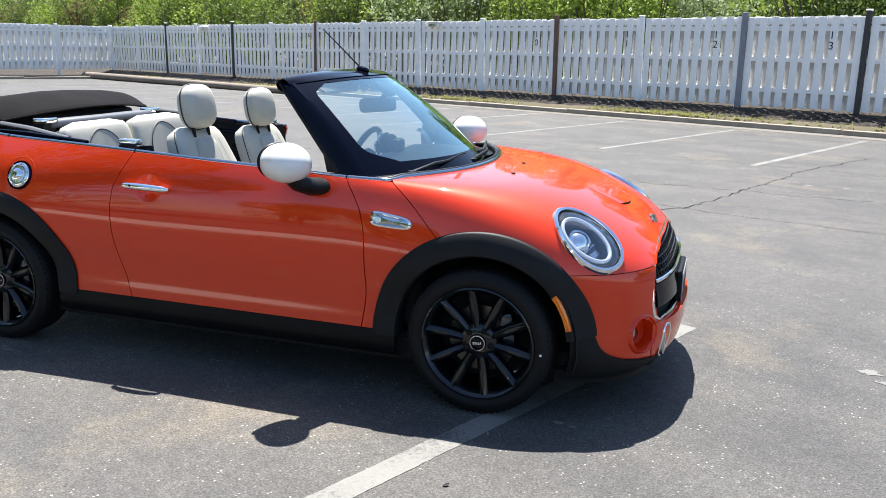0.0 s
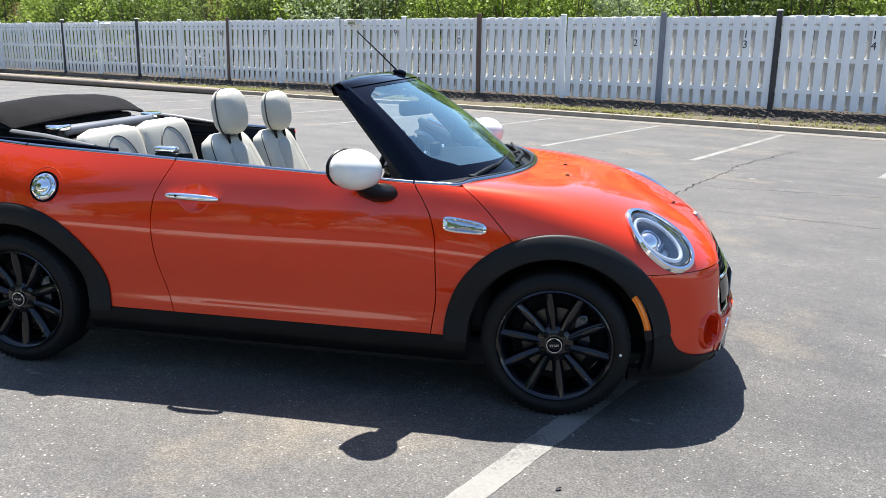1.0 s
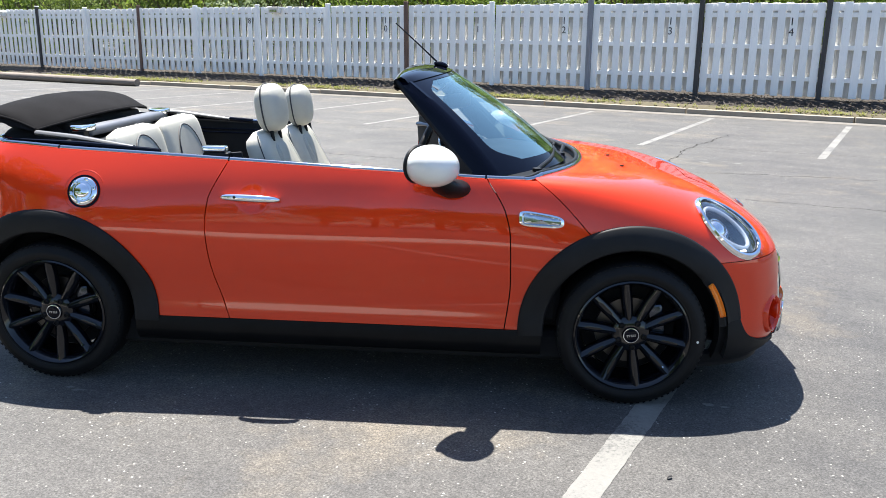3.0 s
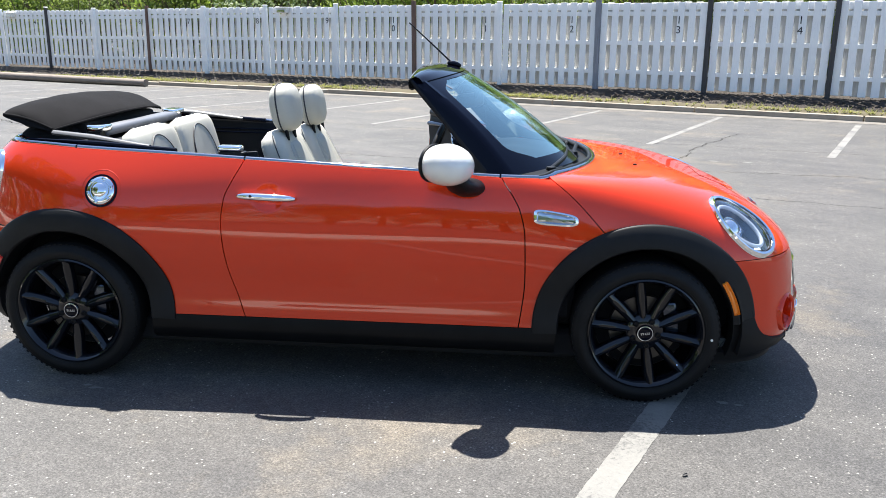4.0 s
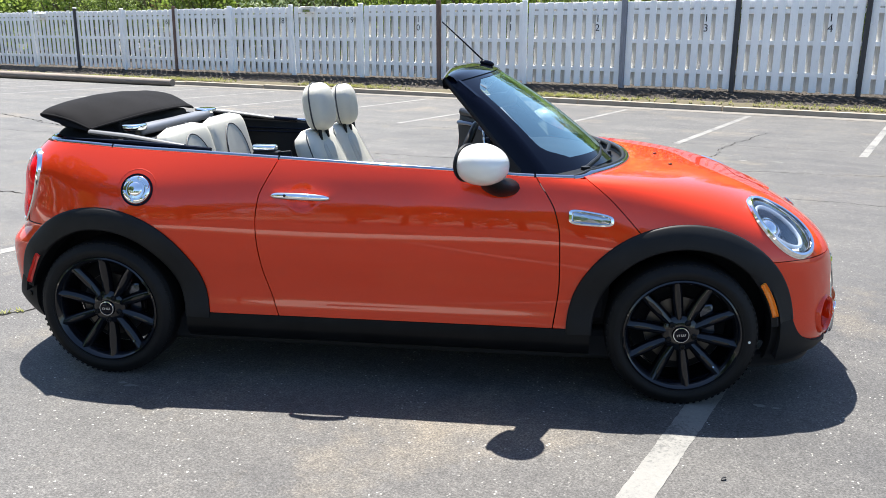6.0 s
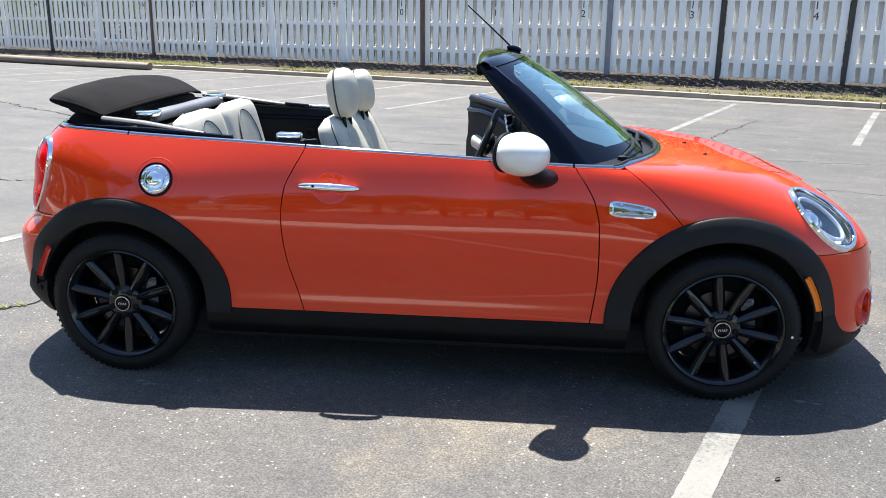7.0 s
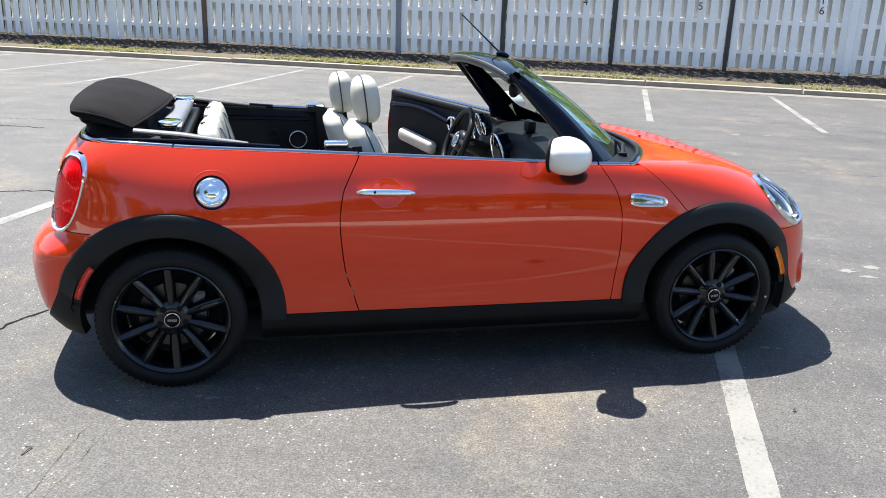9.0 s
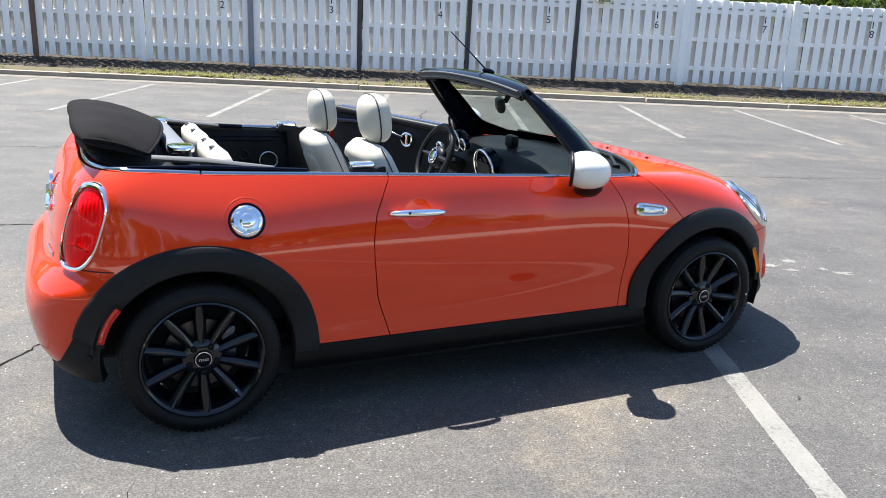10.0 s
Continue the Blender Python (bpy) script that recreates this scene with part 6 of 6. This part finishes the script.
def build_rear_seat():
    for cy in (-0.255, 0.255):
        base = pose(0.278, cy, 0.50, 0, -14, 0)
        st = part("rear_seat", moved(cushion(0.505, 0.575, 0.096, 0.02, 0.02), base), M["cream"], car, "cream leather rear seat back with oval insert")
        ovl = [(0.047 + 0.012 * abs(math.cos(k)), 0.145 * math.cos(k), 0.33 + 0.19 * math.sin(k)) for k in np.linspace(0, 2 * math.pi, 40, endpoint=False)]
        part("seam", moved(tube(ovl, 0.0034, 6, True, up=(1, 0, 0)), base), M["piping"], st, "dark seam round the insert")
        n = 40
        face = ([(0.0525, 0, 0.33)] + [(0.049 + 0.010 * abs(math.cos(k)), 0.142 * math.cos(k), 0.33 + 0.186 * math.sin(k)) for k in np.linspace(0, 2 * math.pi, n, endpoint=False)], [(0, i + 1, (i + 1) % n + 1) for i in range(n)])
        part("insert", moved(face, base), M["creamgrey"], st)
        part("seat_cushion", moved(rbox((0.44, 0.48, 0.14), (0.2, 0, 0), 0.05, 4), pose(0.22, cy, 0.48, 0, -8, 0)), M["cream"], st)
        for k in (-0.10, 0.10):
            part("top_slot", moved(blob((0.012, 0.024, 0.004)), pose(0.134, cy + k, 1.058, 0, -14, 0)), M["trim"], st)
    bar = part("roll_bar", rbox((0.09, 0.86, 0.045), (0.0, 0, 1.046), 0.02, 3), M["pad"], car, "padded bar with chrome ends behind the rear seats")
    for s in (-1, 1):
        part("bar_end", blob((0.052, 0.066, 0.016), (0.0, 0.425 * s, 1.066), (0.35, 0.85)), M["chrome"], bar, "chrome belt guide")
        part("bar_foot", rbox((0.07, 0.09, 0.10), (-0.005, 0.43 * s, 1.015), 0.012, 2), M["trim"], bar)
    for s in (-1, 1):
        g = part("belt_guide", rbox((0.105, 0.05, 0.028), (0.70, 0.635 * s, 1.012), 0.010, 3), M["chrome"], car, "chrome seat-belt guide")
        part("guide_base", rbox((0.115, 0.055, 0.03), (0.71, 0.637 * s, 0.985), 0.008, 2), M["trim"], g)
        part("belt_strap", moved(rbox((0.12, 0.020, 0.44), (0, 0, -0.21), 0.008, 2), pose(0.755, 0.618 * s, 0.985, 3 * s, -6, 0)), M["dash"], g, "black seat belt")


def ring_at(at, r, wire, tilt, mat, name, parent, n=30):
    t = Matrix.Translation(at) @ tilt
    return part(name, moved(tube([(0, r * math.cos(k), r * math.sin(k)) for k in np.linspace(0, 2 * math.pi, n, endpoint=False)], wire, 10, True, up=(1, 0, 0)), t), mat, parent)


def disc_at(at, r, tilt, mat, name, parent, depth=0.012):
    t = Matrix.Translation(at) @ tilt
    return part(name, moved(lathe([(r, depth), (r, 0), (r * 0.9, -0.004), (0.0005, -0.004)], 30, "x"), t), mat, parent)


def build_cabin():
    part("cabin_floor", rbox((2.1, 1.36, 0.04), (1.15, 0, 0.30), 0.01, 1), M["carpet"], car)
    part("rear_bulkhead", rbox((0.05, 1.30, 0.62), (0.02, 0, 0.68), 0.01, 1), M["carpet"], car)
    part("firewall", rbox((0.06, 1.38, 0.60), (2.08, 0, 0.60), 0.01, 1), M["carpet"], car)
    # rear side trims with speakers, and the closed door's inner trim
    for f, s in ((lambda g: g, -1), (mirrored, 1)):
        t = part("rear_side_trim", f(inner_side(0.0, 0.745)), M["dash"], car, "black rear side trim with a speaker")
        ring_at((0.600, 0.630 * s, 0.812), 0.048, 0.006, Matrix.Rotation(math.pi / 2, 4, "Z"), M["satin"], "speaker_ring", t)
        disc_at((0.600, 0.636 * s, 0.812), 0.044, Matrix.Rotation(-math.pi / 2 * s, 4, "Z"), M["dark"], "speaker", t)
        ring_at((0.465, 0.630 * s, 0.848), 0.024, 0.006, Matrix.Rotation(math.pi / 2, 4, "Z"), M["trim"], "cup_ring", t)
        ribs = [tube([(0.02, 0.634 * s, z), (0.66, 0.634 * s, z - 0.01)], 0.004, 6) for z in (0.955, 0.935)]
        part("trim_rib", join(*ribs), M["gloss"], t)
    part("door_trim", inner_side(0.75, 1.86), M["trim"], DOOR_R)
    # dashboard
    prof = [(1.62, 0.62), (1.64, 0.78), (1.67, 0.865), (1.70, 0.905), (1.77, 0.935), (1.92, 0.945), (2.06, 0.940), (2.20, 0.925)]
    ys = np.linspace(-0.66, 0.66, 34)
    p = np.zeros((34, len(prof), 3))
    for i, y in enumerate(ys):
        hump = 0.022 * math.exp(-((y - 0.33) / 0.17) ** 2) + 0.016 * math.exp(-(y / 0.14) ** 2)
        for j, (x, z) in enumerate(prof):
            k = (abs(y) / 0.66) ** 4
            p[i, j] = (x + 0.03 * k - (0.03 if 1 < j < 4 else 0) * math.exp(-(y / 0.2) ** 2), y, z + hump * (1 if 2 <= j <= 5 else 0) - 0.02 * k)
    d = part("dashboard", sheet(p, flip=True), M["dash"], car, "black dashboard with round instruments")
    tilt = Matrix.Rotation(radians(-14), 4, "Y")
    disc_at((1.625, 0.0, 0.838), 0.118, tilt, M["gloss"], "centre_display", d, 0.05)
    ring_at((1.62, 0.0, 0.838), 0.112, 0.006, tilt, M["chrome"], "display_ring", d, 40)
    part("screen_bezel", moved(rbox((0.006, 0.15, 0.085), (-0.009, 0, 0.0), 0.004, 1), Matrix.Translation((1.625, 0, 0.843)) @ tilt), M["dark"], d)
    part("switch_row", join(*[moved(tube([(-0.02, y, 0), (0.02, y, 0)], 0.008, 8), pose(1.615, 0, 0.66)) for y in np.linspace(-0.08, 0.08, 5)]), M["satin"], d)
    for y in (-0.50, 0.60):
        disc_at((1.635, y, 0.85), 0.045, tilt, M["dark"], "air_vent", d)
        ring_at((1.632, y, 0.85), 0.045, 0.007, tilt, M["chrome"], "vent_ring", d)
    part("trim_strip", moved(rbox((0.012, 0.38, 0.05), (0, 0, 0), 0.006, 2), pose(1.637, -0.38, 0.775, 0, -8, 0)), M["gloss"], d)
    part("gauge_pod", moved(blob((0.035, 0.074, 0.062), (0, 0, 0), (0.9, 0.9)), pose(1.635, 0.335, 0.945)), M["trim"], d)
    disc_at((1.598, 0.335, 0.948), 0.060, tilt, M["gloss"], "speedometer", d, 0.03)
    ring_at((1.596, 0.335, 0.948), 0.061, 0.005, tilt, M["chrome"], "gauge_ring", d)
    disc_at((1.602, 0.240, 0.938), 0.032, tilt, M["gloss"], "rev_counter", d, 0.03)
    ring_at((1.600, 0.240, 0.938), 0.033, 0.005, tilt, M["chrome"], "gauge_ring", d)
    part("head_up_unit", rbox((0.05, 0.085, 0.065), (1.80, 0.04, 0.985), 0.015, 2), M["trim"], d)
    # steering wheel
    at, lean = Vector((1.475, 0.335, 0.862)), Matrix.Rotation(radians(22), 4, "Y")
    w = ring_at(at, 0.178, 0.0165, lean, M["trim"], "steering_wheel", car, 44)
    w["label"] = "black three-spoke leather steering wheel"
    t = Matrix.Translation(at) @ lean
    part("boss", moved(blob((0.03, 0.075, 0.062), (0.02, 0, 0), (0.8, 0.9)), t), M["trim"], w)
    part("boss_ring", moved(tube([(-0.010, 0.043 * math.cos(k), 0.043 * math.sin(k)) for k in np.linspace(0, 6.283, 26, endpoint=False)], 0.005, 8, True, up=(1, 0, 0)), t), M["satin"], w)
    part("boss_emblem", moved(lathe([(0.030, 0.0), (0.026, -0.005), (0.0005, -0.006)], 22, "x"), t @ Matrix.Translation((-0.010, 0, 0))), M["satin"], w)
    for a in (0, 180, 270):
        c, s = math.cos(radians(a)), math.sin(radians(a))
        part("spoke", moved(tube([(0.015, 0.06 * c, 0.05 * s), (0.005, 0.172 * c, 0.172 * s)], [0.024, 0.015], 8, squash=0.7), t), M["trim"], w)
    part("column", tube([tuple(t @ Vector((0.03, 0, 0))), (1.72, 0.335, 0.77)], [0.04, 0.05], 12), M["trim"], w)
    for s in (-1, 1):
        part("stalk", tube([tuple(t @ Vector((0.06, 0.03 * s, 0.0))), tuple(t @ Vector((0.05, 0.16 * s, 0.03)))], 0.008, 8), M["trim"], w)
    part("centre_console", rbox((0.95, 0.20, 0.20), (1.38, 0, 0.42), 0.04, 3), M["trim"], car)
    part("armrest", rbox((0.34, 0.15, 0.07), (1.02, 0, 0.62), 0.03, 3), M["trim"], car)
    part("gear_lever", join(tube([(1.42, 0, 0.52), (1.40, 0, 0.66)], 0.012, 8), blob((0.024, 0.024, 0.03), (1.40, 0, 0.68))), M["gloss"], car)


def build_open_door():
    """The driver's door, standing open on its front hinge."""
    hinge = Vector((1.90, 0.735, 0.0))
    back = Matrix.Translation(-hinge)
    geo = moved(mirrored(door_geo()), back)
    door = part("door", geo, M["paint"], car, "orange driver's door, standing wide open")
    door.matrix_local = Matrix.Translation(hinge + Vector((0.02, 0.02, 0))) @ Matrix.Rotation(radians(-61.5), 4, "Z")
    trim = inner_side(0.76, 1.86, y=0.675)
    part("door_trim", moved(mirrored(trim), back), M["dash"], door, "black inner door trim")
    edge = []
    for z in np.linspace(SILL + 0.02, 0.965, 16):
        x = float(door_rear(z)) + 0.006
        edge.append([(x, 0.68, z), (x, float(side_y(x, z)) - 0.004, z)])
    part("door_edge", moved(sheet(np.array(edge)), back), M["paint"], door)
    front = [[(float(door_front(z)) - 0.006, 0.69, z), (float(door_front(z)) - 0.006, float(side_y(1.95, z)) - 0.006, z)] for z in np.linspace(SILL + 0.02, 0.92, 10)]
    part("door_edge", moved(sheet(np.array(front)), back), M["paint"], door)
    path = [(x, float(side_y(x, float(belt(x)) - 0.004)), float(belt(x))) for x in np.linspace(0.79, 1.872, 24)]
    part("belt_rail", moved(tube(path, 0.0125, 10), back), M["brightrail"], door)
    inner = [(x, 0.676, float(belt(x)) - 0.016) for x in np.linspace(0.78, 1.86, 20)]
    part("top_pad", moved(tube(inner, 0.026, 10), back), M["trim"], door)
    arc = [(0.82 + 0.60 * k, 0.644, 0.895 - 0.055 * k + 0.03 * math.sin(math.pi * k)) for k in np.linspace(0, 1, 14)]
    part("trim_band", moved(tube(arc, 0.028, 8, squash=0.6), back), M["gloss"], door, "gloss black curved trim band")
    arm = moved(rbox((0.38, 0.07, 0.09), (0, 0, 0), 0.032, 4), pose(1.11, 0.628, 0.672, 0, 9, 0))
    part("arm_rest", moved(arm, back), M["cream"], door, "cream padded arm rest")
    pocket = rbox((0.55, 0.05, 0.16), (1.40, 0.63, 0.45), 0.02, 2)
    part("door_pocket", moved(pocket, back), M["trim"], door)
    rg = [(1.45 + 0.042 * math.cos(k), 0.638, 0.835 + 0.042 * math.sin(k)) for k in np.linspace(0, 6.283, 28, endpoint=False)]
    part("handle_ring", moved(tube(rg, 0.008, 8, True, up=(0, 1, 0)), back), M["chrome"], door, "chrome ring round the inner handle")
    part("inner_handle", moved(rbox((0.02, 0.015, 0.07), (1.45, 0.638, 0.835), 0.006, 2), back), M["chrome"], door)
    sp = [(1.66 + 0.06 * math.cos(k), 0.632, 0.56 + 0.06 * math.sin(k)) for k in np.linspace(0, 6.283, 28, endpoint=False)]
    part("speaker_ring", moved(tube(sp, 0.006, 8, True, up=(0, 1, 0)), back), M["satin"], door)
    part("outer_handle", moved(tube([(0.79, 0.80, 0.83), (0.83, 0.825, 0.83), (0.97, 0.825, 0.826), (1.01, 0.80, 0.825)], 0.013, 10), back), M["chrome"], door)
    part("courtesy_reflector", moved(rbox((0.006, 0.03, 0.05), (0.706, 0.72, 0.60), 0.002, 1), back), M["redmark"], door)
    build_mirror(door, (-0.10, 0.062, 0.995), 1, 6)


def build_rear_details():
    part("rear_emblem", moved(join(lathe([(0.05, 0), (0.048, -0.012), (0.04, -0.016), (0.0005, -0.018)], 30, "x"), rbox((0.012, 0.17, 0.022), (-0.012, 0, 0), 0.004, 1)), pose(float(tail(0.87)) - 0.002, 0, 0.87)), M["chrome"], car, "round chrome tailgate emblem and handle")
    part("boot_handle", moved(rbox((0.03, 0.42, 0.035), (0, 0, 0), 0.012, 2), pose(float(tail(0.80)) - 0.008, 0, 0.80)), M["chrome"], car, "chrome tailgate handle bar")
    for k in range(7):
        y = -0.47 + 0.022 * k
        q = skin(np.array(-0.49), np.array(0.68))[0]
        x = XC - (XC - float(tail(0.675))) * max(1 - (abs(y) / 0.81) ** 4.3, 0) ** 0.1
        part("badge_letter", rbox((0.006, 0.013, 0.02), (x - 0.003, y, 0.675), 0.002, 1), M["chrome"], car)
    seam = [tuple(skin(np.array(x), np.array(0.665 + 0.02 * (x + 0.47)))[0] + np.array((0, -0.0005, 0))) for x in np.linspace(-0.445, -0.30, 12)]
    part("bumper_seam", tube(seam, 0.0022, 6), M["dark"], car)


build_screen()
build_mirror(DOOR_R, (1.668, -0.878, 1.0), -1, -30)
build_roof_stack()
build_front_seat(-0.325)
build_front_seat(0.345, -23, -0.045, -0.045)
build_rear_seat()
build_cabin()
build_open_door()
build_rear_details()

# ---- many small pieces last ----
build_weeds()
build_fence()
